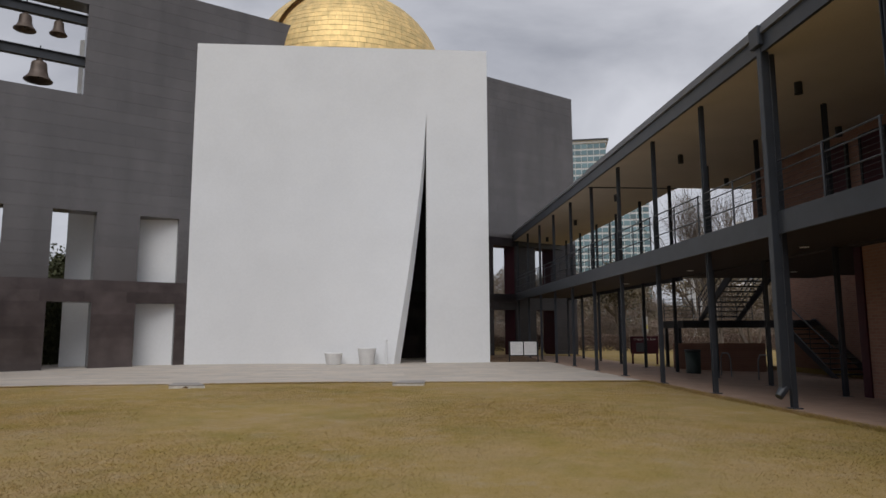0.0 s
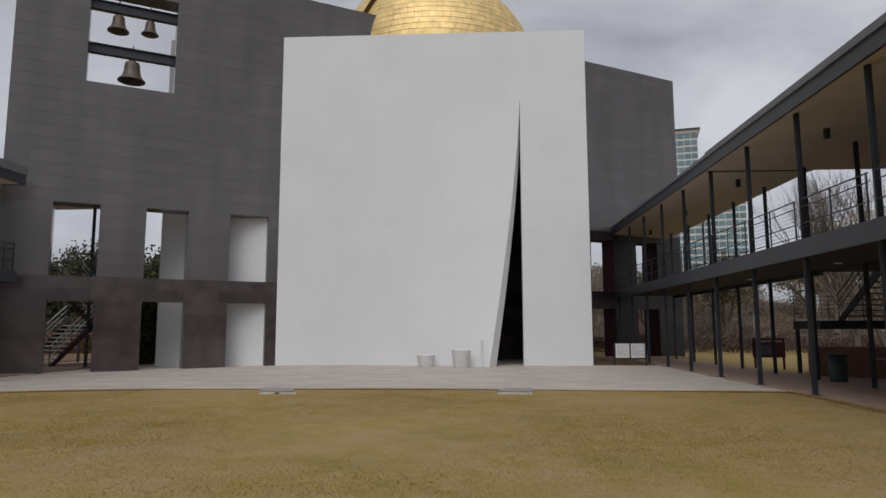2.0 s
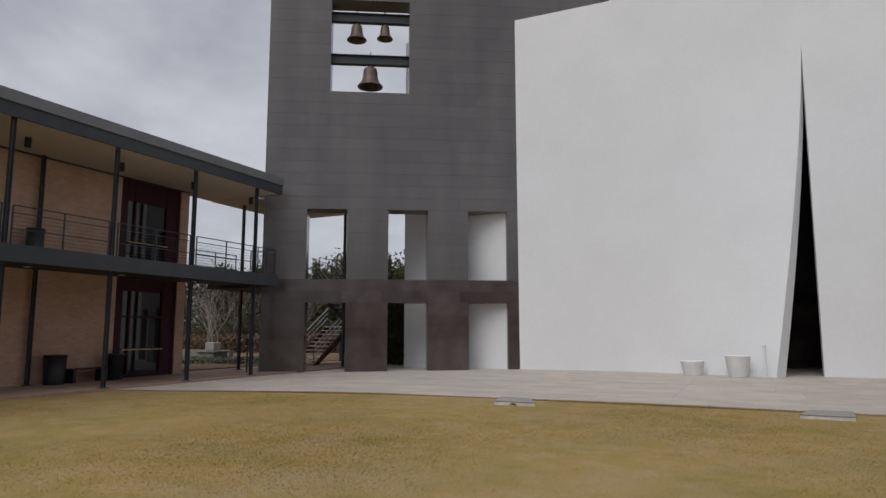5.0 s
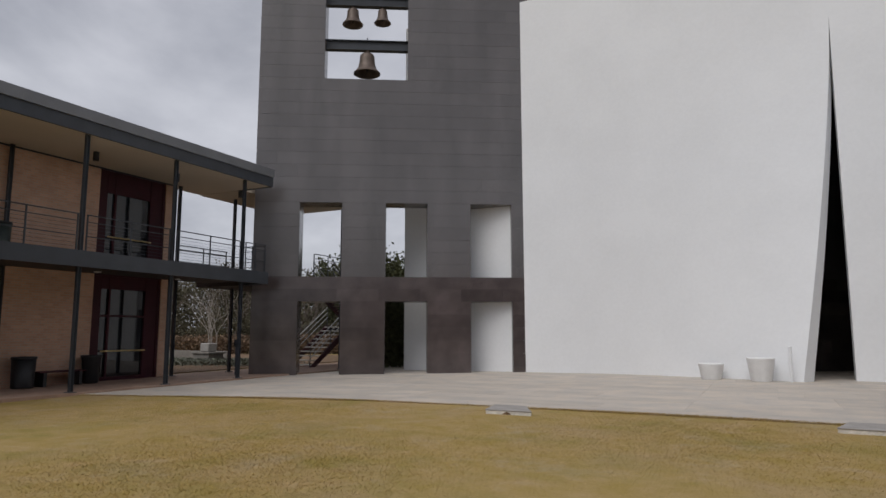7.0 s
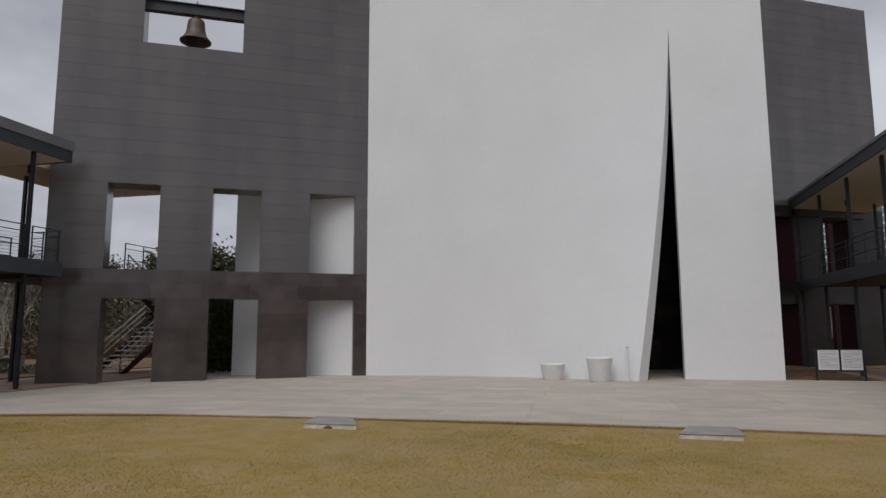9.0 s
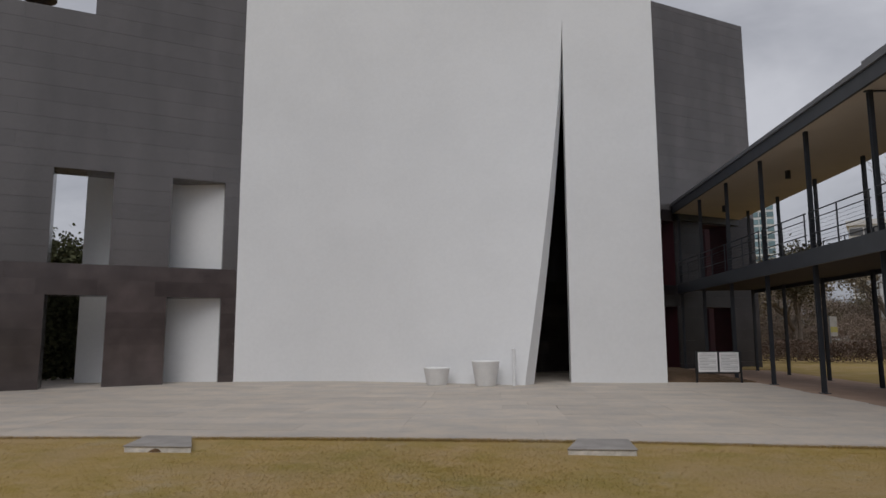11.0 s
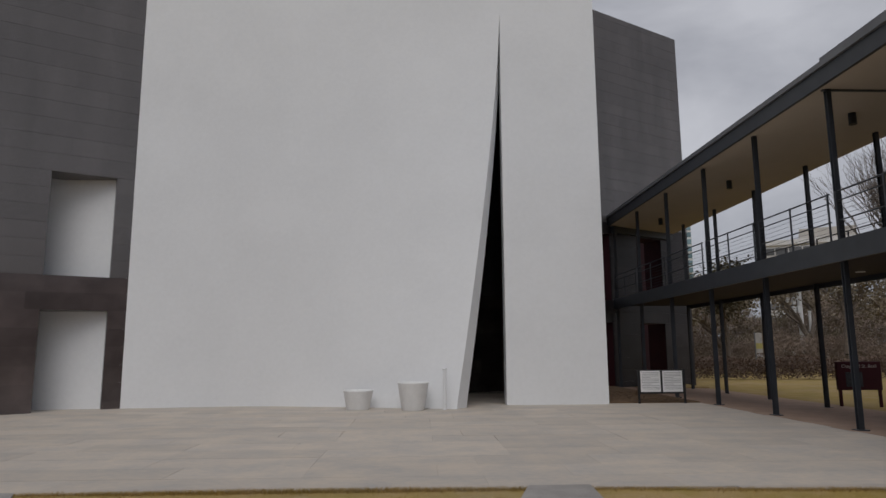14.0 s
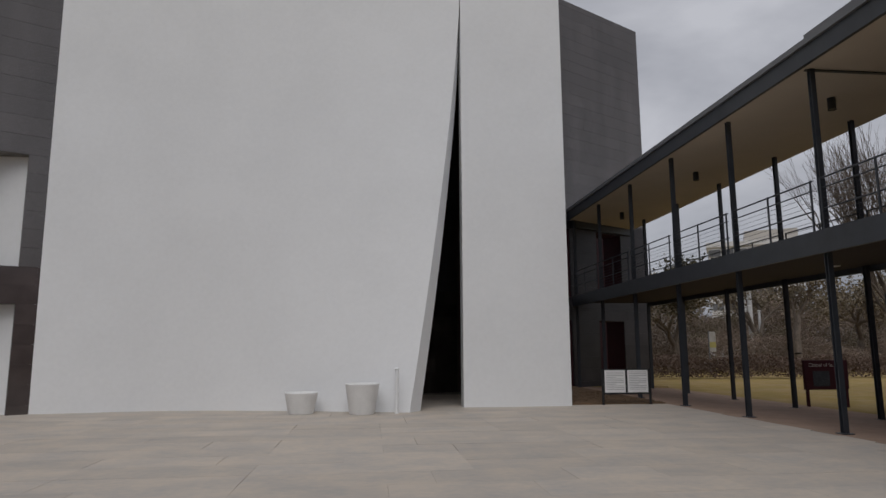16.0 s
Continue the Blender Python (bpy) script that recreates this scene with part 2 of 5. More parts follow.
HEDGE_LEAF = material("winter_hedge_leaf", (0.15, 0.108, 0.088), 0.9, vary=0.3, scale=1, fine=6, bump=0, island=0.25, spec=0.1)
SHRUB_LEAF = material("russet_shrub_leaf", (0.155, 0.10, 0.062), 0.85, vary=0.3, scale=3, bump=0, island=0.5)
FAR_WALL = material("pale_far_wall", (0.50, 0.47, 0.43), 0.85, vary=0.08, scale=0.2, fine=2)
FAR_WHITE = material("white_far_wall", (0.66, 0.66, 0.66), 0.8, vary=0.06, scale=0.2, fine=2)
FAR_GLASS = material("blue_green_glazing", (0.20, 0.30, 0.33), 0.2, 0.3, vary=0.25, scale=0.05, fine=0.6, bump=0, objects=0.25)
FAR_DARK = material("dark_far_window", (0.06, 0.065, 0.075), 0.25, vary=0.2, scale=0.2)
FAR_PANE = material("grey_far_window", (0.13, 0.135, 0.145), 0.35, vary=0.2, scale=0.2, objects=0.3)
ASPHALT = material("asphalt", (0.05, 0.05, 0.052), 0.9, vary=0.2, scale=2, fine=60, bump=0.2)
GREEN_BIN = material("dark_green_plastic", (0.03, 0.045, 0.04), 0.5, vary=0.15)

glass = bpy.data.materials.new("dark_glazing")
glass.use_nodes = True
gb = glass.node_tree.nodes["Principled BSDF"]
gb.inputs["Base Color"].default_value = (0.012, 0.014, 0.018, 1)
gb.inputs["Roughness"].default_value, gb.inputs["Specular IOR Level"].default_value = 0.03, 0.5
GLASS = glass


# ---- mesh tools ----
def box(bm, x0, x1, y0, y1, z0, z1):
    v = [bm.verts.new((x, y, z)) for z in (z0, z1) for x, y in ((x0, y0), (x1, y0), (x1, y1), (x0, y1))]
    for f in ((3, 2, 1, 0), (4, 5, 6, 7), (0, 1, 5, 4), (1, 2, 6, 5), (2, 3, 7, 6), (3, 0, 4, 7)):
        bm.faces.new([v[i] for i in f])
    return bm


def tube(bm, p, q, r, s=None, sides=8, caps=True):
    """A tapered round bar from p to q."""
    p, q, s = Vector(p), Vector(q), r if s is None else s
    turn = (q - p).to_track_quat("Z", "Y").to_matrix()
    rings = []
    for c, rad in ((p, r), (q, s)):
        rings.append([bm.verts.new(c + turn @ Vector((rad * math.cos(2 * math.pi * k / sides), rad * math.sin(2 * math.pi * k / sides), 0))) for k in range(sides)])
    for k in range(sides):
        bm.faces.new((rings[0][k], rings[0][(k + 1) % sides], rings[1][(k + 1) % sides], rings[1][k]))
    if caps:
        bm.faces.new(rings[0][::-1])
        bm.faces.new(rings[1])
    return bm


def lathe(bm, profile, sides=28):
    """A turned shape from rows of radius and height."""
    rings = [[bm.verts.new((r * math.cos(2 * math.pi * k / sides), r * math.sin(2 * math.pi * k / sides), z)) for k in range(sides)] for r, z in profile]
    for a, b in zip(rings, rings[1:]):
        for k in range(sides):
            f = bm.faces.new((a[k], a[(k + 1) % sides], b[(k + 1) % sides], b[k]))
            f.smooth = True
    bm.faces.new(rings[0][::-1])
    bm.faces.new(rings[-1])
    return bm


def soften(bm, width=0.01, segments=2):
    bmesh.ops.bevel(bm, geom=list(bm.edges), offset=width, segments=segments, affect="EDGES", profile=0.7)
    return bm


def mesh_of(name, bm, mat):
    bmesh.ops.recalc_face_normals(bm, faces=bm.faces)
    me = bpy.data.meshes.new(name)
    bm.to_mesh(me)
    bm.free()
    me.materials.append(mat)
    return me


def part(name, bm, mat, parent=None, label=""):
    """One mesh object, under a thing or a part."""
    ob = new(name, mesh_of(name, bm, mat))
    if parent:
        ob.parent = parent
    return tagged(ob, label) if label else ob


def thing(name, m, label, category, group="", kind=""):
    ob = new(name)
    ob.matrix_world = m
    ob.empty_display_size = 0.1
    return tagged(ob, label, category, group, kind)


def setting(name, bm, mat, label, category, m=None):
    ob = part(name, bm, mat)
    if m:
        ob.matrix_world = m
    return tagged(ob, label, category, kind="structure")


def quick(name, verts, faces, mat, parent=None):
    me = bpy.data.meshes.new(name)
    me.from_pydata(verts, [], faces)
    me.materials.append(mat)
    ob = new(name, me)
    if parent:
        ob.parent = parent
    return ob


BM = bmesh.new

# ---- the plan ----
WALL_Y = 31.05                       # face of the white front wall
WHITE_L, WHITE_R, WHITE_TOP = -14.88, 4.49, 15.2
SLIT_X, SLIT_TOP = 1.515, 12.11
EDGE_X = -9.4546                     # where the granite meets the white wall
GRANITE_AT = pose(EDGE_X, WALL_Y, 0, 0, 0, 30)
GRANITE_AT_2 = pose(EDGE_X - 0.25, WALL_Y - 0.95, 0, 0, 0, 30)
G_LEFT, G_RIGHT, G_TOP, G_DEEP = -10.58, 25.0, 17.35, 1.0
LAWN_Y, PLAZA_R = 19.6, 7.3
BAY = 3.048
RX, RX_BACK = 7.57, 10.5
LX, LX_WALL = -17.45, -20.4
DECK_LO, DECK_HI, ROOF_LO, ROOF_HI = 3.28, 3.72, 6.95, 7.40
R_COLS = [30.74 + BAY * k for k in range(-9, 4)]
L_COLS = [23.96 - BAY * k for k in range(0, 8)]
L_BASE = -0.04

# ---- ground ----
def plaza_z(x):
    """The plaza falls a little towards the far gallery."""
    return -0.09 * min(1.0, max(0.0, (-9.0 - x) / 8.0))


def edge_y(x):
    """The lawn's edge bows towards the galleries at both ends."""
    return 19.61 - 0.62 * (max(0.0, -6.0 - x) / 6.0) ** 1.5 - 0.085 * max(0.0, x - 1.0)


def walk_z(x):
    """The brick walk of the east gallery falls away from the plaza."""
    return -0.012 - 0.088 * min(1.0, max(0.0, (x - 7.3) / 3.4))


EDGE_XS = [round(-17.3 + 24.6 * k / 24, 4) for k in range(25)]
bm = BM()
xs = sorted([-1500, -600, -250, -120, -70, -21.204, -21.2, -17.304, 7.304, 11.4, 11.404, 17.296, 17.3, 80, 130, 250, 600, 1500] + EDGE_XS + [x for x in range(-50, 61, 5) if not -18 < x < 8])
ys = sorted([-1500, -600, -250, -120, -70, -28.05, -28, LAWN_Y - 0.35, LAWN_Y - 0.004, LAWN_Y, 28.596, 28.6, 40.0, 40.05, 100, 150, 250, 600, 1500] + [y for y in range(-50, 81, 5) if y != 40])


def ground_z(x, y):
    """Level with the lawn, and sunk beneath all paving."""
    walks = (-21.2 <= x < -17.3 or 7.3 < x <= 11.4) and -28 <= y <= 40
    court = -21.2 <= x <= 11.4 and LAWN_Y <= y <= 40
    fall = plaza_z(x) if -17.3 <= x <= 7.3 else -0.1 if 11.4 < x < 90 and y > -28 else 0
    if LAWN_Y - 0.01 < y < LAWN_Y and -17.3 <= x <= 7.3:
        return fall - 0.013
    if 11.4 < x < 17.3 and 10 <= y < 28.6:
        return -0.6
    return -0.4 if walks or court else fall - 0.03 + (0.012 * math.sin(x * 0.7) * math.cos(y * 0.5) if abs(x) < 60 else 0)


def ground_y(x, y):
    return y - LAWN_Y + edge_y(x) if LAWN_Y - 0.4 < y <= LAWN_Y and -17.31 <= x <= 7.31 else y


grid = [[bm.verts.new((x, ground_y(x, y), ground_z(x, y))) for x in xs] for y in ys]
for a, b in zip(grid, grid[1:]):
    for k in range(len(xs) - 1):
        bm.faces.new((a[k], a[k + 1], b[k + 1], b[k]))
setting("ground", bm, LAWN, "dry yellow-brown winter lawn, short and patchy", "lawn")

bm = BM()
top = [[bm.verts.new((x, edge_y(x) if k == 0 else 40.0, plaza_z(x) - 0.012)) for x in EDGE_XS] for k in (0, 1)]
low = [bm.verts.new((x, edge_y(x), -0.25)) for x in EDGE_XS]
for k in range(len(EDGE_XS) - 1):
    bm.faces.new((top[0][k], top[0][k + 1], top[1][k + 1], top[1][k]))
    bm.faces.new((low[k], low[k + 1], top[0][k + 1], top[0][k]))
plaza = setting("plaza_floor", bm, PAVING_JOINT, "pale limestone paved forecourt with narrow joints", "paving")

bm = BM()
box(bm, PLAZA_R, 11.4, -28, 40.5, -0.25, -0.008)
for v in bm.verts:
    if v.co.z > -0.1:
        v.co.z = walk_z(v.co.x)
setting("gallery_floor_1", bm, BRICK_FLOOR, "brown brick paved walk beneath the gallery", "paving")
bm = BM()
box(bm, -21.2, -17.3, -28, 36.0, -0.3, L_BASE)
setting("gallery_floor_2", bm, BRICK_FLOOR, "brown brick paved walk beneath the gallery", "paving")
bm = BM()
box(bm, 4.6, 7.29, 31.35, 40.3, -0.1, 0.03)
setting("planting_bed", bm, MULCH, "bed of brown leaf mulch beside the white wall", "planting bed")


# ---- the dark granite wall ----
OPEN = []                            # openings: from, to, bottom, top along the wall
for k in (0, 1, 2, 8, 9):
    s = -8.83 + 3.36 * k
    OPEN += [(s, s + 1.65, -1.0, 2.72), (s, s + 1.65, 3.67, 6.6)]
BELL = (-8.0, -4.64, 11.69, 15.82)
OPEN.append(BELL)


def free(a, b, z, gaps):
    """The stretches of a..b at height z that no opening takes."""
    out, at = [], a
    for s, e, lo, hi in sorted(g for g in gaps if g[2] < z < g[3]):
        if s > at:
            out.append((at, min(s, b)))
        at = max(at, e)
    if at < b:
        out.append((at, b))
    return [(p, q) for p, q in out if q - p > 0.02]


GRANITE_WALLS = []
levels = [-0.3, 2.72, 3.67, 6.6, 11.69, 15.82, G_TOP - 0.02]
for name, a0, b0, top, at in (("granite_wall_1", G_LEFT + 0.02, 13.5, G_TOP - 0.02, GRANITE_AT), ("granite_wall_2", 15.2, G_RIGHT - 0.02, 17.08, GRANITE_AT_2)):
    bm = BM()
    for lo, hi in zip(levels, levels[1:-1] + [top]):
        for a, b in free(a0, b0, (lo + hi) / 2, OPEN):
            box(bm, a, b, 0.035, G_DEEP, lo, hi)
    GRANITE_WALLS.append(setting(name, bm, GRANITE_CORE, "tall dark grey granite-clad wall pierced by square openings", "wall", at))

# ---- the white building ----


def flap_edge(z):
    u = max(0.0, 1 - z / SLIT_TOP)
    return SLIT_X - 1.525 * u ** 1.364


def flap_out(z):
    return 1.232 * max(0.0, 1 - z / SLIT_TOP) ** 1.5


def ease(t):
    t = min(1, max(0, t))
    return t * t * (3 - 2 * t)


def front(p, z):
    """A place on the left part of the front wall; p runs from 0 at its far end to 1 at the slit."""
    edge = flap_edge(z)
    x = WHITE_L + (edge - WHITE_L) * p
    t = (x + 5.2) / (edge + 5.2)
    lift = flap_out(z) * (0.4 * ease(t) + 0.6 * t ** 2.2 if t > 0 else 0)
    hollow = 0.3 * flap_out(z) / 1.232 * math.exp(-((x + 6.3) / 1.7) ** 2)
    return Vector((x, WALL_Y - lift + hollow, z))


bm = BM()
NP, NZ = 70, 48
rows = [SLIT_TOP * k / NZ for k in range(NZ + 1)] + [12.3, 12.7, 13.1, 13.5, 13.9, 14.4, 14.8, WHITE_TOP]
rows[0] = -0.1
outer, inner = [], []
for z in rows:
    ps = [(k / NP) ** 0.75 for k in range(NP + 1)]
    pts = [front(p, max(z, 0)) for p in ps]
    for q in pts:
        q.z = z
    ro, ri = [], []
    for k, q in enumerate(pts):
        d = (pts[min(k + 1, NP)] - pts[max(k - 1, 0)])
        d.z = 0
        d.normalize()
        nrm = Vector((-d.y, d.x, 0))
        ro.append(bm.verts.new(q))
        u = max(0.0, 1 - max(z, 0) / SLIT_TOP)
        ri.append(bm.verts.new(q + (Vector((0.302 * u ** 0.52, 0.485, 0)) if k == NP else 0.5 * nrm)))
    outer.append(ro)
    inner.append(ri)
for a in range(len(rows) - 1):
    for k in range(NP):
        for lay in (outer, inner):
            f = bm.faces.new((lay[a][k], lay[a][k + 1], lay[a + 1][k + 1], lay[a + 1][k]))
            f.smooth = True
    for k in (0, NP):
        bm.faces.new((outer[a][k], inner[a][k], inner[a + 1][k], outer[a + 1][k]))
for k in range(NP):
    bm.faces.new((outer[-1][k], outer[-1][k + 1], inner[-1][k + 1], inner[-1][k]))
bm.edges.ensure_lookup_table()
for e in bm.edges:
    if len(e.link_faces) == 2 and not (e.link_faces[0].smooth and e.link_faces[1].smooth):
        e.smooth = False
setting("wall_south_1", bm, PLASTER, "tall white plastered front wall lifting outward like a tent flap", "wall")

bm = BM()
box(bm, SLIT_X, WHITE_R, WALL_Y, WALL_Y + 0.5, -0.1, WHITE_TOP)
setting("wall_south_2", bm, PLASTER, "tall white plastered front wall beside the slit entrance", "wall")
bm = BM()
box(bm, WHITE_R - 0.45, WHITE_R - 0.002, WALL_Y + 0.502, 50.0, -0.1, WHITE_TOP)
setting("wall_east", bm, PLASTER, "white plastered side wall", "wall")
bm = BM()
box(bm, WHITE_L + 0.002, WHITE_L + 0.45, WALL_Y + 0.502, 50.0, -0.15, WHITE_TOP)
setting("wall_west", bm, PLASTER, "white plastered side wall", "wall")
bm = BM()
box(bm, WHITE_L + 0.002, WHITE_R - 0.002, 50.002, 50.4, -0.1, WHITE_TOP)
setting("wall_north", bm, PLASTER, "white plastered rear wall", "wall")
bm = BM()
box(bm, WHITE_L + 0.46, WHITE_R - 0.46, WALL_Y + 0.51, 49.99, 14.6, 14.85)
setting("ceiling", bm, PLASTER, "flat roof slab of the white building", "roof")
# added walls behind the slit; their dark colour paints the interior's shade
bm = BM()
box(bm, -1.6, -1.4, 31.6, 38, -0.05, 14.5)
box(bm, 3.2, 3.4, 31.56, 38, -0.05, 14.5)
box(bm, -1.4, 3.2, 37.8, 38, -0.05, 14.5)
setting("entrance_shade_walls", bm, VOID, "added walls inside the slit entrance, coloured dark for its shade", "wall")


# ---- the galleries ----
def column(x, y, base, radius=0.052):
    ob = thing("steel_column", pose(x, y, base), "slender dark blue-grey painted steel gallery column", "column", "gallery columns")
    b = BM()
    h = ROOF_LO - base
    t = 0.048
    box(b, -radius, radius, -t, -t + 0.016, 0.02, h)
    box(b, -radius, radius, t - 0.016, t, 0.02, h)
    box(b, -0.008, 0.008, -t + 0.016, t - 0.016, 0.02, h)
    part("shaft", b, STEEL, ob)
    b = BM()
    box(b, -0.11, 0.11, -0.11, 0.11, 0.0, 0.02)
    part("base_plate", b, STEEL, ob)
    return ob


def railing(x, y0, y1):
    """One bay of balustrade along y."""
    ob = thing("balustrade", pose(x, y0, DECK_HI), "dark steel balustrade bay with thin horizontal bars", "railing", "gallery balustrades")
    n = y1 - y0
    for y in (0.02, n / 2, n - 0.02):
        b = BM()
        box(b, -0.012, 0.012, y - 0.02, y + 0.02, 0.0, 1.0)
        part("post", b, STEEL, ob)
    for z, r in ((0.99, 0.018), (0.80, 0.014), (0.40, 0.016)):
        b = BM()
        tube(b, (0.03, 0.0, z), (0.03, n, z), r, sides=6)
        part("rail", b, STEEL, ob)
    for z in (0.10, 0.20, 0.30, 0.50, 0.60, 0.70):
        b = BM()
        tube(b, (0.03, 0.0, z), (0.03, n, z), 0.004, sides=4)
        part("wire", b, STEEL, ob)
    return ob


def downlight(x, y, z):
    ob = thing("ceiling_light", pose(x, y, z), "small black cylindrical downlight on the soffit", "lamp", "gallery downlights")
    b = BM()
    tube(b, (0, 0, -0.26), (0, 0, 0), 0.085, sides=14)
    part("housing", b, BLACK, ob)
    b = BM()
    tube(b, (0, 0, -0.268), (0, 0, -0.26), 0.092, sides=14)
    part("rim", b, BLACK, ob)
    return ob


def recessed_light(x, y, z):
    ob = thing("recessed_light", pose(x, y, z), "small round pale recessed light in the deck underside", "lamp", "lights beneath the gallery decks")
    b = BM()
    lathe(b, [(0.075, -0.001), (0.11, -0.001), (0.11, -0.014), (0.085, -0.02), (0.075, -0.012)], 20)
    part("rim", b, BOARD, ob)
    b = BM()
    tube(b, (0, 0, -0.010), (0, 0, -0.002), 0.074, sides=16)
    part("lens", b, BOARD, ob, "frosted glass lens")
    return ob


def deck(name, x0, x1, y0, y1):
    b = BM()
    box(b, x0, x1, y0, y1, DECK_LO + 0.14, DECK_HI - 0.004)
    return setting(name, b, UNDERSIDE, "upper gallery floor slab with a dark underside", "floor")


def fascia(name, x0, x1, y0, y1, z0, z1, mat, label):
    b = BM()
    box(b, x0, x1, y0, y1, z0, z1)
    return setting(name, b, mat, label, "trim")


# east gallery
# the stretch south of the camera is unseen, added to keep light out
R_Y0, R_Y1 = -28.0, 39.85


def meet_wall(b):
    """Run the far end of a slab up to the slanting granite wall."""
    for v in b.verts:
        if v.co.y > 39:
            v.co.y = WALL_Y - 0.96 + (v.co.x - EDGE_X + 0.25) * math.tan(radians(30))


deck("gallery_deck_1", 7.45, 10.6, R_Y0, R_Y1)
fascia("trim_deck_edge_1", 7.38, 7.446, R_Y0, R_Y1, DECK_LO, DECK_HI, STEEL, "dark painted steel channel along the deck edge")
fascia("trim_deck_edge_2", 10.604, 10.68, 23.86, R_Y1, DECK_LO, DECK_HI, STEEL, "dark painted steel channel along the deck edge")
bm = BM()
box(bm, 7.36, 11.0, R_Y0, R_Y1, ROOF_LO, ROOF_LO + 0.06)
meet_wall(bm)
setting("ceiling_gallery_1", bm, SOFFIT, "flat beige plaster soffit beneath the gallery roof", "ceiling")
fascia("trim_soffit_joint", 7.46, 10.98, 24.62, 24.69, ROOF_LO - 0.03, ROOF_LO - 0.002, STEEL, "dark joint cover across the soffit")
fascia("trim_roof_edge_1", 7.28, 7.356, R_Y0, R_Y1, ROOF_LO - 0.02, ROOF_HI - 0.12, STEEL, "dark steel fascia along the roof edge")
fascia("trim_gutter_1", 7.22, 7.40, R_Y0, R_Y1, ROOF_HI - 0.116, ROOF_HI, STEEL_LIGHT, "grey metal gutter lip along the roof edge")
bm = BM()
box(bm, 7.404, 11.1, R_Y0, R_Y1, ROOF_LO + 0.064, ROOF_HI - 0.03)
meet_wall(bm)
setting("gallery_roof_1", bm, STEEL_LIGHT, "flat grey metal gallery roof", "roof")
bm = BM()
box(bm, 7.32, 7.4, R_Y0, 24.42, ROOF_HI + 0.004, ROOF_HI + 0.14)
setting("trim_parapet", bm, STEEL_LIGHT, "raised metal upstand on the gallery roof", "trim")
bm = BM()
box(bm, 19.8, 23.75, -0.16, -0.004, ROOF_LO - 0.3, ROOF_LO - 0.004)
setting("trim_end_beam", bm, STEEL, "dark steel beam where the soffit meets the granite wall", "trim", GRANITE_AT_2)
for y in R_COLS:
    column(RX, y, walk_z(RX))
for k in range(-6, 4):
    column(RX_BACK, 30.36 + BAY * k, walk_z(RX_BACK))
for k, y in enumerate(R_COLS[1:-1]):
    railing(7.44, y + 0.12, y + BAY - 0.12)
for k in range(-2, 3):
    railing(10.57, 30.36 + BAY * k + 0.1, 30.36 + BAY * (k + 1) - 0.1)
for k in range(6):
    downlight(9.02, 38.2 - 2 * BAY * k, ROOF_LO)
for k in range(3):
    downlight(12.1, 22.95 - 2 * BAY * k, ROOF_LO)

# west gallery
# this side too is lengthened out of view to block southern light
L_Y0, L_Y1 = -28.0, 25.17
deck("gallery_deck_2", -20.38, -17.37, L_Y0, L_Y1)
fascia("trim_deck_edge_3", -17.366, -17.30, L_Y0, L_Y1 + 0.004, DECK_LO, DECK_HI, STEEL, "dark painted steel channel along the deck edge")
fascia("trim_deck_edge_4", -18.75, -17.37, L_Y1 + 0.004, L_Y1 + 0.07, DECK_LO, DECK_HI, STEEL, "dark painted steel channel at the deck end")
bm = BM()
box(bm, -20.9, -17.36, L_Y0, L_Y1, ROOF_LO, ROOF_LO + 0.06)
setting("ceiling_gallery_2", bm, SOFFIT, "flat beige plaster soffit beneath the gallery roof", "ceiling")
fascia("trim_roof_edge_2", -17.356, -17.28, L_Y0, L_Y1, ROOF_LO - 0.02, ROOF_HI - 0.12, STEEL, "dark steel fascia along the roof edge")
fascia("trim_roof_edge_3", -18.7, -17.28, L_Y1 + 0.004, L_Y1 + 0.08, ROOF_LO - 0.02, ROOF_HI - 0.12, STEEL, "dark steel fascia along the roof end")
fascia("trim_gutter_2", -17.40, -17.22, L_Y0, L_Y1 + 0.08, ROOF_HI - 0.116, ROOF_HI + 0.19, STEEL_LIGHT, "grey metal gutter lip along the roof edge")
bm = BM()
box(bm, -20.9, -17.404, L_Y0, L_Y1, ROOF_LO + 0.064, ROOF_HI + 0.03)
setting("gallery_roof_2", bm, STEEL_LIGHT, "flat grey metal gallery roof", "roof")
bm = BM()
box(bm, -21.0, -18.75, 25.26, 30.3, ROOF_LO, ROOF_HI)
box(bm, -18.746, -17.3, 28.0, 30.3, ROOF_LO, ROOF_HI)
setting("ceiling_gallery_3", bm, SOFFIT, "beige soffit of the gallery behind the granite wall", "ceiling")
bm = BM()
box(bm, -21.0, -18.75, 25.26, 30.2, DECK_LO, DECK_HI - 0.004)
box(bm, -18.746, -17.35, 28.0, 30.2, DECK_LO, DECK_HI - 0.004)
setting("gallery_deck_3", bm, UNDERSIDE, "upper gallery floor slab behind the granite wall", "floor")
column(-17.5, 30.1, L_BASE)
for y in L_COLS:
    column(LX, y, L_BASE)
column(-20.25, 26.42, L_BASE)
column(-20.3, 23.64, L_BASE)
for y in L_COLS[1:]:
    railing(-17.42, y + 0.12, y + BAY - 0.12)
railing(-17.42, 24.08, 25.1)
railing(-20.2, 23.6, 26.0)
railing(-17.45, 28.05, 30.0)
end_rail = railing(-17.42, 0.0, 1.25)
end_rail.matrix_world = pose(-17.42, 25.12, DECK_HI, 0, 0, 90)
for y in L_COLS[:6]:
    downlight(-18.85, y + 1.27, ROOF_LO - 0.002)


for y in (16.9, 20.05, 23.2):
    recessed_light(-19.7, y, DECK_LO + 0.14)
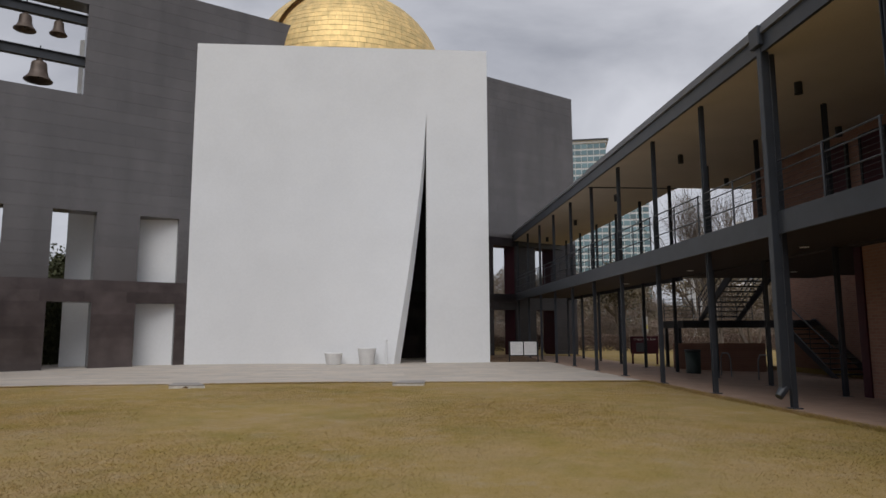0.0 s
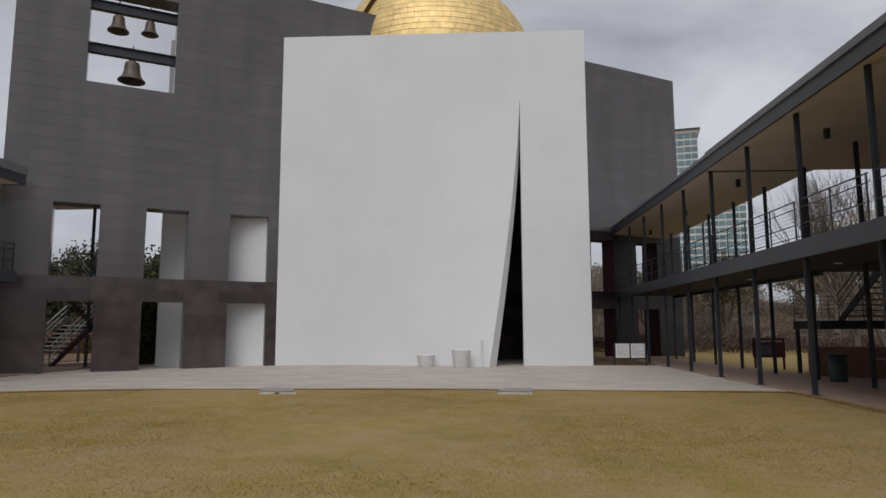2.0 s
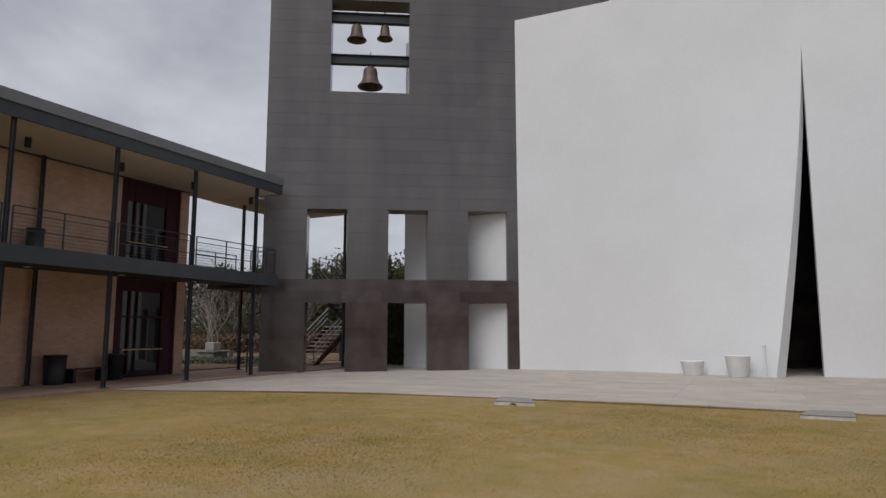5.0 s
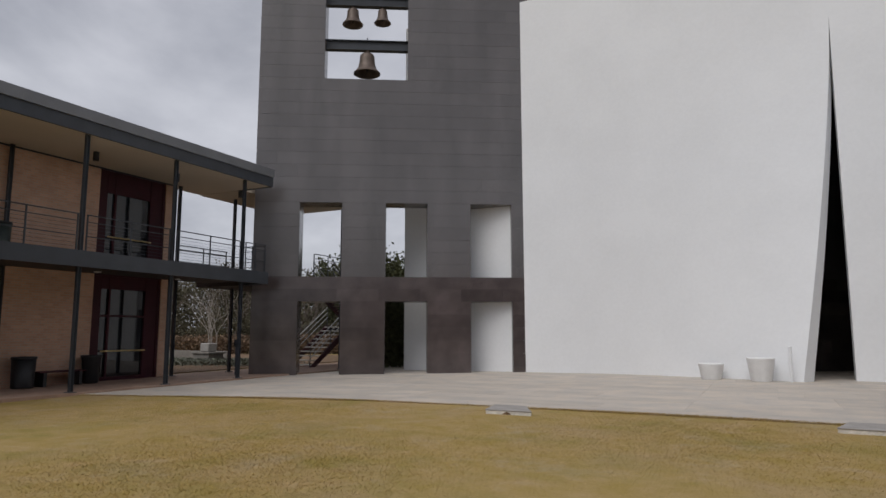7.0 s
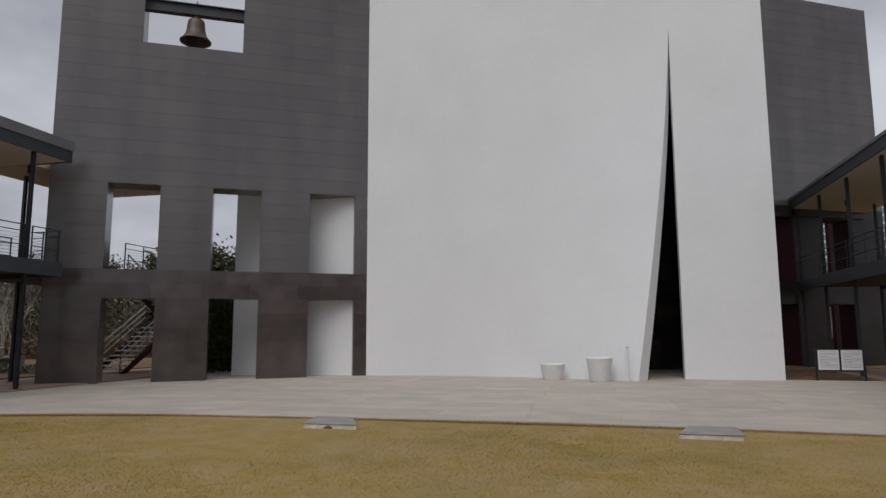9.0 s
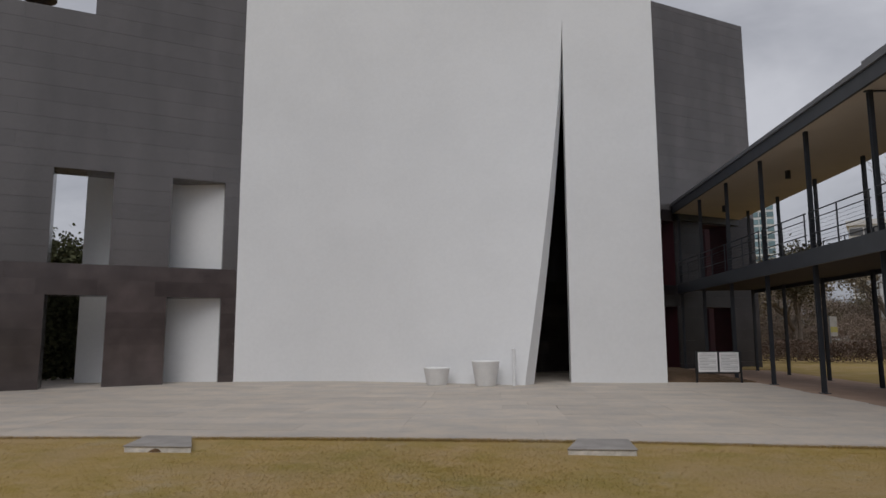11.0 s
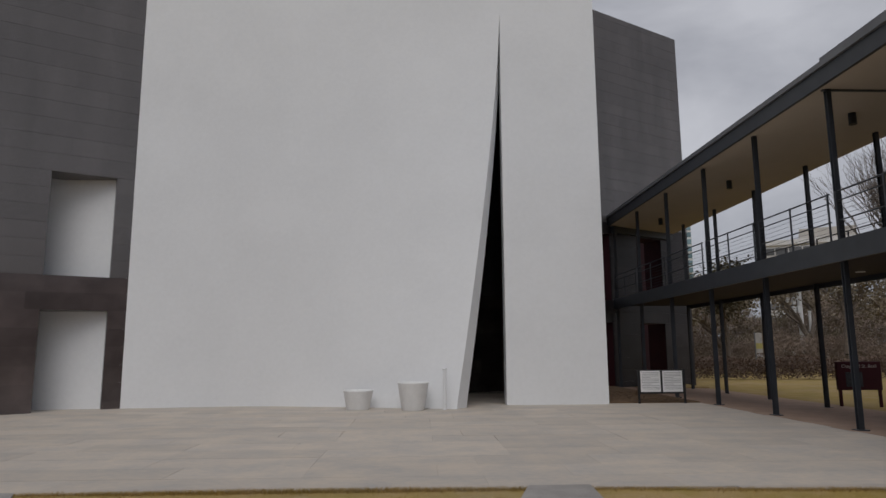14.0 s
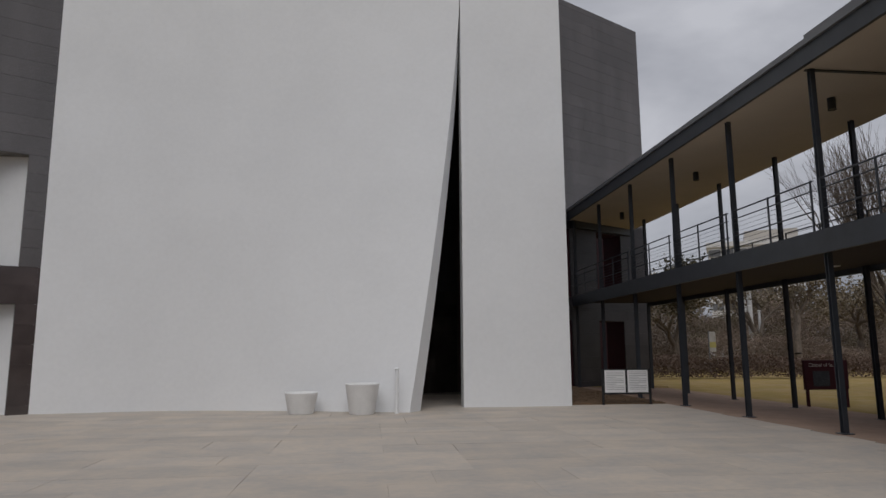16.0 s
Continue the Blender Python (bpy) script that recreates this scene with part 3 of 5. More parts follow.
for y in (15.2, 21.3, 27.4):
    recessed_light(9.8, y, DECK_LO + 0.14)
recessed_light(13.3, 21.2, DECK_LO + 0.1)

# ---- the west building ----
fascia("trim_wall_head", -20.40, -20.36, -28.0, 23.5, ROOF_LO - 0.05, ROOF_LO - 0.004, STEEL, "dark shadow-gap strip where the brick meets the soffit")
# brick runs on unseen to y -28, added along with the lengthened gallery
bm = BM()
for y0, y1 in ((-28.0, 20.45), (23.1, 23.5)):
    box(bm, -20.8, LX_WALL, y0, y1, -0.3, ROOF_LO - 0.002)
box(bm, -26.0, -20.804, 23.1, 23.5, -0.3, ROOF_LO - 0.002)
setting("wall_west_building", bm, BRICK_L, "buff brick wall of the two-storey building", "wall")
bm = BM()
box(bm, -20.8, -20.404, 20.45, 23.1, DECK_LO + 0.1, DECK_HI - 0.01)
setting("wall_spandrel", bm, DARK_RED, "dark panel between the two storeys of doors", "wall")


def glazed_door(x, y0, y1, z0, z1, glass_top, name):
    """A tall glazed door with a narrow sidelight and one push bar, in a dark frame."""
    ob = thing(name, pose(x, (y0 + y1) / 2, z0), "tall dark maroon-framed glazed door with a sidelight and brass push bar, closed", "door", kind="structure")
    w, h = (y1 - y0) / 2, z1 - z0
    bays = ((-w + 0.34, -0.72), (-0.65, 0.70))
    b = BM()
    for ya, yb in ((-w, -w + 0.10), (-0.72, -0.65), (0.70, 0.80), (w - 0.10, w)):
        box(b, -0.08, 0.08, ya, yb, 0.0, h)
    for ya, yb in ((-w + 0.10, -w + 0.34), (0.80, w - 0.10)):
        box(b, -0.05, 0.045, ya, yb, 0.0, h)
    for ya, yb in bays:
        box(b, -0.078, 0.06, ya, yb, glass_top, h)
        box(b, -0.076, 0.076, ya, yb, 0.0, 0.12)
        if glass_top > 2.6:
            box(b, -0.076, 0.076, ya, yb, 2.08, 2.14)
    part("frame", b, DARK_RED, ob)
    for ya, yb in bays:
        for za, zb in ((0.12, 2.08), (2.14, glass_top)) if glass_top > 2.6 else ((0.12, glass_top),):
            b = BM()
            box(b, -0.012, 0.012, ya, yb, za, zb)
            part("pane", b, GLASS, ob, "dark reflecting glass")
    b = BM()
    tube(b, (0.14, -w + 0.37, 0.96), (0.14, 0.74, 0.96), 0.024, sides=8)
    part("push_bar", b, BRASS, ob, "brass push bar")
    for y in (-w + 0.5, -0.2, 0.6):
        b = BM()
        tube(b, (0.0, y, 0.96), (0.14, y, 0.96), 0.012, sides=6)
        part("bar_bracket", b, BRASS, ob)
    return ob


glazed_door(-20.52, 20.45, 23.1, L_BASE, DECK_LO + 0.1, 3.0, "door_1")
glazed_door(-20.52, 20.45, 23.1, DECK_HI, ROOF_LO, 2.45, "door_2")
for y in (17.5, 14.45, 11.4):
    column(-20.25, y, L_BASE)


def litter_bin(x, y, z, r, h, mat, label):
    ob = thing("litter_bin", pose(x, y, z), label, "bin")
    b = BM()
    lathe(b, [(r * 0.9, 0), (r * 0.93, 0.03), (r, h * 0.92)], 24)
    part("body", b, mat, ob)
    b = BM()
    lathe(b, [(r * 1.05, h * 0.92), (r * 1.06, h * 0.95), (r * 1.04, h), (r * 0.7, h), (r * 0.68, h - 0.03)], 24)
    part("rim", b, BLACK, ob)


litter_bin(-19.98, 18.15, L_BASE, 0.31, 0.88, BLACK, "dark brown metal litter bin beside the brick wall")
litter_bin(-19.95, 17.22, DECK_HI, 0.24, 0.88, GREEN_BIN, "dark green metal litter bin on the upper gallery")
litter_bin(10.85, 23.7, walk_z(10.85), 0.27, 0.86, GREEN_BIN, "dark green metal litter bin beside the gallery column")

bench = thing("bench", pose(-19.98, 19.2, L_BASE), "low dark wooden bench against the brick wall", "bench")
for k in range(4):
    bm = BM()
    soften(box(bm, -0.24 + k * 0.13, -0.13 + k * 0.13, -0.72, 0.72, 0.40, 0.44), 0.008, 1)
    part("slat", bm, DARK_RED, bench)
for y in (-0.55, 0.55):
    bm = BM()
    box(bm, -0.22, 0.24, y - 0.05, y + 0.05, 0.0, 0.40)
    part("leg", bm, BLACK, bench)

urn = thing("planter", pose(-19.95, 20.22, L_BASE), "tall dark planter beside the glazed door", "planter")
bm = BM()
lathe(bm, [(0.2, 0), (0.24, 0.05), (0.27, 0.75), (0.31, 0.8), (0.31, 0.86), (0.25, 0.86), (0.24, 0.78)], 24)
part("pot", bm, BLACK, urn)


# ---- the east building ----
# walls, soffit and slab to y -28: unseen extension that cuts the light
bm = BM()
box(bm, 12.6, 13.0, -28.0, 22.2, DECK_HI, ROOF_LO - 0.002)
box(bm, 13.004, 20.0, 21.8, 22.2, DECK_HI, ROOF_LO - 0.002)
box(bm, 17.3, 17.7, 10.0, 28.6, -0.5, DECK_HI)
setting("wall_east_building", bm, BRICK_R, "red-brown brick wall of the two-storey building", "wall")
bm = BM()
box(bm, 10.9, 11.1, -28.0, 14.75, -0.2, DECK_LO + 0.1)
setting("wall_east_lower", bm, BRICK_R, "red-brown brick wall beneath the gallery", "wall")
bm = BM()
box(bm, 10.86, 11.14, 14.754, 15.0, -0.2, DECK_LO + 0.098)
setting("trim_wall_end", bm, DARK_RED, "dark maroon panel closing the end of the brick wall", "trim")
bm = BM()
box(bm, 11.004, 17.7, -28.0, 24.66, ROOF_LO, ROOF_LO + 0.06)
setting("ceiling_stair", bm, SOFFIT, "beige plaster soffit above the outdoor stair", "ceiling")
bm = BM()
box(bm, 11.104, 17.7, -28.0, 24.66, ROOF_LO + 0.064, ROOF_HI - 0.03)
setting("roof_east_building", bm, STEEL_LIGHT, "flat grey metal roof of the brick building and its stair", "roof")
bm = BM()
box(bm, 11.404, 17.296, 10.0, 28.6, -0.5, -0.1)
for v in bm.verts:
    if v.co.z > -0.2 and v.co.x > 12:
        v.co.z = -0.34
setting("passage_floor", bm, BRICK_FLOOR, "brown brick paved passage beneath the stair", "paving")
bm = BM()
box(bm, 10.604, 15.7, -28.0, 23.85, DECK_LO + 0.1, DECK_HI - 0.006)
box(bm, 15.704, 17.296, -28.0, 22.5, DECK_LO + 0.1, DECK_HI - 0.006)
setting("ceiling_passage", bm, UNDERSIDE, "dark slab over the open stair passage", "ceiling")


def plain_door(x, y, z, w, h, name):
    ob = thing(name, pose(x, y, z), "dark maroon painted door in the brick wall, closed", "door", kind="structure")
    b = BM()
    soften(box(b, -0.06, -0.01, -w / 2, w / 2, 0, h), 0.006, 1)
    part("leaf", b, DARK_RED, ob)
    b = BM()
    box(b, -0.09, 0.0, -w / 2 - 0.07, -w / 2, 0, h + 0.07)
    box(b, -0.09, 0.0, w / 2, w / 2 + 0.07, 0, h + 0.07)
    box(b, -0.088, 0.0, -w / 2, w / 2, h, h + 0.07)
    part("frame", b, BLACK, ob)
    b = BM()
    tube(b, (-0.11, w / 2 - 0.12, 0.95), (-0.11, w / 2 - 0.12, 1.15), 0.012)
    part("handle", b, STEEL_LIGHT, ob)


for n, (y, z) in enumerate(((17.7, DECK_HI), (16.2, DECK_HI), (14.7, DECK_HI))):
    plain_door(12.6, y, z, 0.85, 2.88, "door_%d" % (n + 3))


def stair(name, m, run, rise, width, steps, label, from_z=0.0, rail=True, tread=CONCRETE, bars=GALVANISED, side=STEEL):
    """A straight steel flight with open risers, climbing along its own +x."""
    ob = thing(name, m, label, "stairs")
    for k in range(steps):
        b = BM()
        x, z = run * k / steps, from_z + rise * (k + 1) / steps
        box(b, x, x + run / steps + 0.03, 0.05, width - 0.05, z - 0.045, z)
        part("tread", b, tread, ob)
    for y in (0.0, width):
        b = BM()
        v = [b.verts.new((x, y + dy, z)) for dy in (-0.03, 0.03) for x, z in ((-0.1, from_z), (0.25, from_z), (run + 0.1, from_z + rise - 0.22), (run + 0.1, from_z + rise + 0.06), (run - 0.1, from_z + rise + 0.06))]
        b.faces.new(v[:5])
        b.faces.new(v[5:][::-1])
        for k in range(5):
            b.faces.new((v[k], v[(k + 1) % 5], v[5 + (k + 1) % 5], v[5 + k]))
        part("stringer", b, side, ob)
        if rail:
            for h in (0.95, 0.7, 0.45):
                b = BM()
                tube(b, (0, y, from_z + h), (run, y, from_z + rise + h), 0.028 if h > 0.9 else 0.02, sides=6)
                part("handrail", b, bars, ob)
            for k in range(3):
                b = BM()
                x = run * k / 2
                tube(b, (x, y, from_z + rise * k / 2), (x, y, from_z + rise * k / 2 + 0.95), 0.02, sides=6)
                part("post", b, STEEL, ob)
    return ob


stair("steel_stair", pose(12.6, 26.7, 0, 0, 0, -90), 2.85, 1.85, 1.6, 10, "open steel stair flight from the half landing to the gallery", 1.85, tread=STEEL, bars=STEEL)
flight = stair("steel_stair", pose(17.25, 23.0, -0.3, 0, 0, 90), 3.3, 2.15, 1.45, 12, "dark steel stair flight from the ground to the half landing", 0.0, rail=False, tread=STEEL)
bm = BM()
tube(bm, (0.14, 1.47, 1.12), (2.6, 1.47, 2.72), 0.03, sides=8)
part("handrail", bm, STEEL, flight)
for f in (0.06, 0.5, 0.94):
    bm = BM()
    tube(bm, (0.14 + 2.46 * f, 1.47, 0.1 + 1.6 * f), (0.14 + 2.46 * f, 1.47, 1.12 + 1.6 * f), 0.016, sides=6)
    part("post", bm, STEEL, flight)
bm = BM()
box(bm, 11.75, 17.25, 26.4, 28.4, 1.55, 1.85)
landing = setting("stair_landing", bm, STEEL, "dark steel half landing of the outdoor stair", "stairs")
for x, y in ((11.85, 28.3), (17.1, 28.3), (11.85, 27.0)):
    bm = BM()
    box(bm, x - 0.06, x + 0.06, y - 0.06, y + 0.06, -0.4, 1.55)
    part("leg", bm, STEEL, landing)
rail = thing("balustrade", pose(11.8, 28.35, 1.85), "dark steel balustrade on the half landing", "railing", "landing balustrades")
for k in range(6):
    bm = BM()
    tube(bm, (0, 0, 0.16 * (k + 1)), (4.0, 0, 0.16 * (k + 1)), 0.012, sides=6)
    part("rail", bm, STEEL, rail)
for x in (0, 1.3, 2.6, 4.0):
    bm = BM()
    tube(bm, (x, 0, 0), (x, 0, 1.0), 0.02, sides=6)
    part("post", bm, STEEL, rail)
bm = BM()
box(bm, 11.5, 15.3, 26.6, 26.9, -0.45, 0.92)
setting("wall_low", bm, BRICK_R, "low brown brick wall behind the stair", "wall")
for x, y in ((11.3, 22.2), (11.5, 20.2)):
    rack = thing("bicycle_rack", pose(x, y, -0.1), "bent steel tube bicycle rack, empty", "bicycle rack", "bicycle racks")
    bm = BM()
    pts = [(0, -0.35, 0), (0, -0.33, 0.6), (0, -0.2, 0.78), (0, 0.2, 0.78), (0, 0.33, 0.6), (0, 0.35, 0)]
    for p, q in zip(pts, pts[1:]):
        tube(bm, p, q, 0.022, sides=8)
    part("hoop", bm, STEEL_LIGHT, rack)

spout = thing("downspout", pose(7.36, 12.36, 0.0), "square dark metal downspout with a hopper head on the column", "downspout")
bm = BM()
soften(box(bm, -0.10, 0.08, -0.075, 0.075, 0.36, ROOF_LO + 0.1), 0.012, 1)
part("pipe", bm, STEEL, spout)
bm = BM()
soften(box(bm, -0.19, 0.06, -0.17, 0.17, ROOF_LO + 0.1, ROOF_HI + 0.06), 0.015, 1)
part("hopper", bm, STEEL, spout)
bm = BM()
tube(bm, (-0.01, 0, 0.38), (-0.17, -0.05, 0.22), 0.085, 0.075, sides=10)
part("shoe", bm, STEEL, spout)
for z in (1.9, 5.2):
    bm = BM()
    box(bm, -0.108, 0.088, -0.083, 0.083, z, z + 0.05)
    part("bracket", bm, STEEL, spout)

# ---- behind the granite wall ----
BACK = GRANITE_AT
UP = pose(0, 0, 0, 0, 0, 90)
stair("steel_stair", pose(-19.4, 30.5, -0.1) @ UP, 3.0, 1.9, 1.3, 10, "dark steel lower stair flight with pale treads behind the granite wall", 0.0, side=DARK_RED)
stair("steel_stair", pose(-19.3, 33.5, -0.1) @ pose(0, 0, 0, 0, 0, -90), 3.0, 1.9, 1.1, 10, "dark steel upper stair flight behind the granite wall", 1.9, side=DARK_RED)
bm = BM()
box(bm, -20.8, -18.1, 33.5, 34.8, 1.6, 1.8)
setting("stair_landing_2", bm, STEEL, "dark steel half landing behind the granite wall", "stairs")
for x, y in ((-20.7, 34.7), (-18.2, 34.7)):
    bm = BM()
    box(bm, x - 0.05, x + 0.05, y - 0.05, y + 0.05, -0.1, 1.6)
    part("leg", bm, STEEL, bpy.data.objects["stair_landing_2"])
bm = BM()
box(bm, 24.95, 28.0, 3.0, 3.2, -0.2, 9.0)
setting("wall_behind_doorway", bm, DARK_RED, "dark maroon wall seen through the far doorways", "wall", GRANITE_AT_2)

# ---- bells ----
def bell(s, z_beam, width, height):
    ob = thing("bell", BACK @ pose(s, 0.5, z_beam), "weathered bronze bell hanging from a dark steel beam", "bell", "bells in the granite opening")
    r, h = width / 2, height
    b = BM()
    prof = [(r * 0.30, -0.14 * h), (r * 0.46, -0.17 * h), (r * 0.54, -0.24 * h), (r * 0.56, -0.36 * h), (r * 0.60, -0.58 * h), (r * 0.70, -0.76 * h), (r * 0.85, -0.88 * h), (r * 1.0, -0.97 * h), (r * 1.0, -h), (r * 0.90, -h), (r * 0.72, -0.86 * h), (r * 0.5, -0.5 * h), (r * 0.4, -0.25 * h)]
    lathe(b, prof[::-1], 32)
    part("body", b, BRONZE, ob)
    b = BM()
    tube(b, (0, 0, -0.15 * h), (0, 0, 0.0), r * 0.16, sides=10)
    tube(b, (-r * 0.2, 0, -0.15 * h), (-r * 0.1, 0, -0.02), r * 0.08, sides=8)
    tube(b, (r * 0.2, 0, -0.15 * h), (r * 0.1, 0, -0.02), r * 0.08, sides=8)
    part("crown", b, BRONZE, ob)
    b = BM()
    tube(b, (0, 0, -0.3 * h), (0, 0, -0.9 * h), r * 0.05, r * 0.07, sides=8)
    part("clapper", b, BLACK, ob)


for z0, z1 in ((13.10, 13.52), (15.02, 15.44)):
    beam = thing("bell_beam", BACK @ pose(0, 0, z0), "dark painted steel beam carrying bells", "beam", "bell beams")
    bm = BM()
    box(bm, BELL[0], BELL[1], 0.36, 0.64, 0.0, 0.03)
    box(bm, BELL[0], BELL[1], 0.36, 0.64, z1 - z0 - 0.03, z1 - z0)
    box(bm, BELL[0], BELL[1], 0.47, 0.53, 0.03, z1 - z0 - 0.03)
    part("girder", bm, STEEL, beam)
    for f in ((0.5,) if z0 < 14 else (0.317, 0.683)):
        bm = BM()
        sb = BELL[0] + f * (BELL[1] - BELL[0])
        tube(bm, (sb, 0.5, z1 - z0), (sb, 0.5, z1 - z0 + 0.16), 0.035, 0.02, sides=8)
        part("bolt", bm, STEEL, beam)
bw = BELL[1] - BELL[0]
bell(BELL[0] + 0.5 * bw, 13.10, 1.1, 1.0)
bell(BELL[0] + 0.317 * bw, 15.02, 0.86, 0.80)
bell(BELL[0] + 0.683 * bw, 15.02, 0.7, 0.70)


# ---- on the forecourt ----
def pot(x, y, top, bottom, h, label):
    ob = thing("plant_pot", pose(x, y, -0.005), label, "plant pot", "pots beside the entrance")
    b = BM()
    lathe(b, [(bottom * 0.97, 0), (bottom, 0.02), (top * 0.98, h - 0.05), (top, h - 0.03), (top, h), (top - 0.04, h), (top - 0.06, h - 0.06), (bottom * 0.8, h * 0.55)], 36)
    part("shell", b, POT, ob)
    b = BM()
    tube(b, (0, 0, h * 0.6), (0, 0, h - 0.09), top * 0.86, sides=28)
    part("soil", b, MULCH, ob)


pot(-2.66, 30.05, 0.405, 0.31, 0.52, "low white tapered plant pot beside the white wall")
pot(-1.17, 29.7, 0.415, 0.305, 0.735, "tall white tapered plant pot beside the white wall")
pipe = thing("vent_pipe", pose(-0.33, 29.66, 0), "short white upright pipe before the white wall", "pipe")
bm = BM()
tube(bm, (0, 0, 0), (0, 0, 1.06), 0.05, sides=16)
part("tube", bm, PLASTER, pipe)
bm = BM()
lathe(bm, [(0.06, 1.05), (0.06, 1.08), (0.03, 1.1)], 16)
part("cap", bm, PLASTER, pipe)


def hatch(x0, x1, y0, y1, left, right, label, broken=False):
    """A raised concrete box in the lawn; left and right: how far its lid is drawn in at the back."""
    ob = thing("access_hatch", pose(x0, y0, -0.03), label, "hatch", "hatches in the lawn")
    w, d = x1 - x0, y1 - y0

    def slab(z0, z1, grow):
        b = BM()
        rings = [[b.verts.new((x, y, z)) for x, y in ((-grow, -grow), (w + grow, -grow), (w - right + grow, d + grow), (left - grow, d + grow))] for z in (z0, z1)]
        b.faces.new(rings[0][::-1])
        b.faces.new(rings[1])
        for k in range(4):
            b.faces.new((rings[0][k], rings[0][(k + 1) % 4], rings[1][(k + 1) % 4], rings[1][k]))
        return soften(b, 0.006, 1)

    part("curb", slab(-0.05, 0.06, 0.0), PALE_CONCRETE, ob, "chipped pale concrete curb")
    b = BM()
    ring = [b.verts.new((w * x, y, z)) for y in (-0.003, 0.02) for x, z in ((0.36, 0.0), (0.56, 0.0), (0.53, 0.034), (0.47, 0.05), (0.41, 0.03))]
    b.faces.new(ring[:5])
    b.faces.new(ring[5:][::-1])
    for k in range(5):
        b.faces.new((ring[k], ring[(k + 1) % 5], ring[5 + (k + 1) % 5], ring[5 + k]))
    if broken:
        part("broken_edge", b, MULCH, ob, "dark broken patch in the curb")
    part("lid", slab(0.062, 0.084, 0.012), SLATE, ob, "flat grey lid")


hatch(-5.93, -5.0, 18.55, 19.42, -0.15, 0.42, "low chipped concrete access box with a grey lid in the lawn", True)
hatch(-0.01, 0.87, 18.68, 19.5, 0.24, -0.05, "low concrete access box with a grey lid in the lawn")

board = thing("notice_board", pose(6.1, 31.2, 0.0), "low black-framed notice board with two white printed sheets", "sign")
for x in (-0.70, 0.66):
    bm = BM()
    box(bm, x, x + 0.05, -0.03, 0.03, 0, 0.98)
    part("leg", bm, BLACK, board)
bm = BM()
box(bm, -0.65, 0.66, -0.015, 0.015, 0.28, 0.97)
part("backing", bm, BLACK, board)
for x in (-0.62, 0.035):
    bm = BM()
    soften(box(bm, x, x + 0.59, -0.026, -0.016, 0.33, 0.94), 0.004, 1)
    sheet = part("sheet", bm, BOARD, board, "white printed sheet")
    for k in range(11):
        bm = BM()
        w = 0.5 if k % 4 != 3 else 0.28
        box(bm, x + 0.045, x + 0.045 + w, -0.029, -0.0265, 0.88 - 0.047 * k, 0.894 - 0.047 * k)
        part("text_line", bm, PRINT, sheet)

sign = thing("sign_board", pose(11.82, 30.85, -0.14), "dark maroon sign board on two posts on the lawn edge", "sign")
for x in (-0.62, 0.56):
    bm = BM()
    box(bm, x, x + 0.07, -0.035, 0.035, -0.1, 1.3)
    part("post", bm, DARK_RED, sign)
bm = BM()
soften(box(bm, -0.66, 0.66, -0.05, 0.05, 0.5, 1.32), 0.01, 1)
part("panel", bm, DARK_RED, sign)
bm = BM()
box(bm, -0.42, 0.08, -0.056, -0.051, 0.6, 1.02)
part("plate", bm, FAR_DARK, sign, "dark grey printed plate")
words = bpy.data.curves.new("lettering", "FONT")
words.body, words.size, words.align_x, words.extrude = "Chapel of St. Basil", 0.145, "CENTER", 0.002
text = new("lettering", words)
text.parent = sign
text.matrix_basis = pose(0, -0.054, 1.14, 90, 0, 0)
words.materials.append(LETTER)


# ---- the dome ----
DOME_C, DOME_R = Vector((-2.74, 37.96, 15.45)), 5.66
G_N, G_O = Vector((0.5, -0.8660254, 0)), Vector((EDGE_X, WALL_Y, 0))
ROWS_UP, TILE = 27, 0.36


def dome_tiles(back):
    """The tiles of one half, as rows of (centre bearing, four corners)."""
    shift = Vector((-0.215, -0.124, 0.13)) if back else Vector((0, 0, 0))
    rad = DOME_R + (0.0 if back else 0.02)
    c = DOME_C + shift
    out = []
    for r in range(ROWS_UP):
        a0, a1 = math.pi / 2 * r / ROWS_UP, math.pi / 2 * (r + 1) / ROWS_UP
        n = max(6, round(2 * math.pi * rad * math.cos((a0 + a1) / 2) / TILE))
        for k in range(n):
            b0 = 2 * math.pi * (k + 0.5 * (r % 2)) / n
            b1 = b0 + 2 * math.pi / n
            g = 0.012 / rad
            gb = 0.45 * g / max(0.05, math.cos(a1))
            quad = []
            for a, b in ((a0 + g, b0 + gb), (a0 + g, b1 - gb), (a1 - g, b1 - gb), (a1 - g, b0 + gb)):
                quad.append(c + rad * Vector((math.cos(a) * math.cos(b), math.cos(a) * math.sin(b), math.sin(a))))
            mid = sum(quad, Vector()) / 4
            sides = [(q - G_O).dot(G_N) for q in quad]
            if (min(sides) < -0.74) if back else (max(sides) > -0.75):
                for q, side in zip(quad, sides):
                    if (side > -0.74) if back else (side < -0.75):
                        q += G_N * (-0.745 - side)
                        q += (q - c).normalized() * (rad - (q - c).length)
                out.append((r, mid, quad, c))
    return out


def tile_faces(verts, faces, quad, c):
    n = len(verts)
    verts += [tuple(q) for q in quad] + [tuple(c + (q - c) * 0.996) for q in quad]
    faces += [(n, n + 1, n + 2, n + 3), (n, n + 4, n + 5, n + 1), (n + 1, n + 5, n + 6, n + 2), (n + 2, n + 6, n + 7, n + 3), (n + 3, n + 7, n + 4, n)]


bm = BM()
bmesh.ops.create_uvsphere(bm, u_segments=64, v_segments=48, radius=DOME_R - 0.012)
bmesh.ops.delete(bm, geom=[v for v in bm.verts if v.co.z < -0.4], context="VERTS")
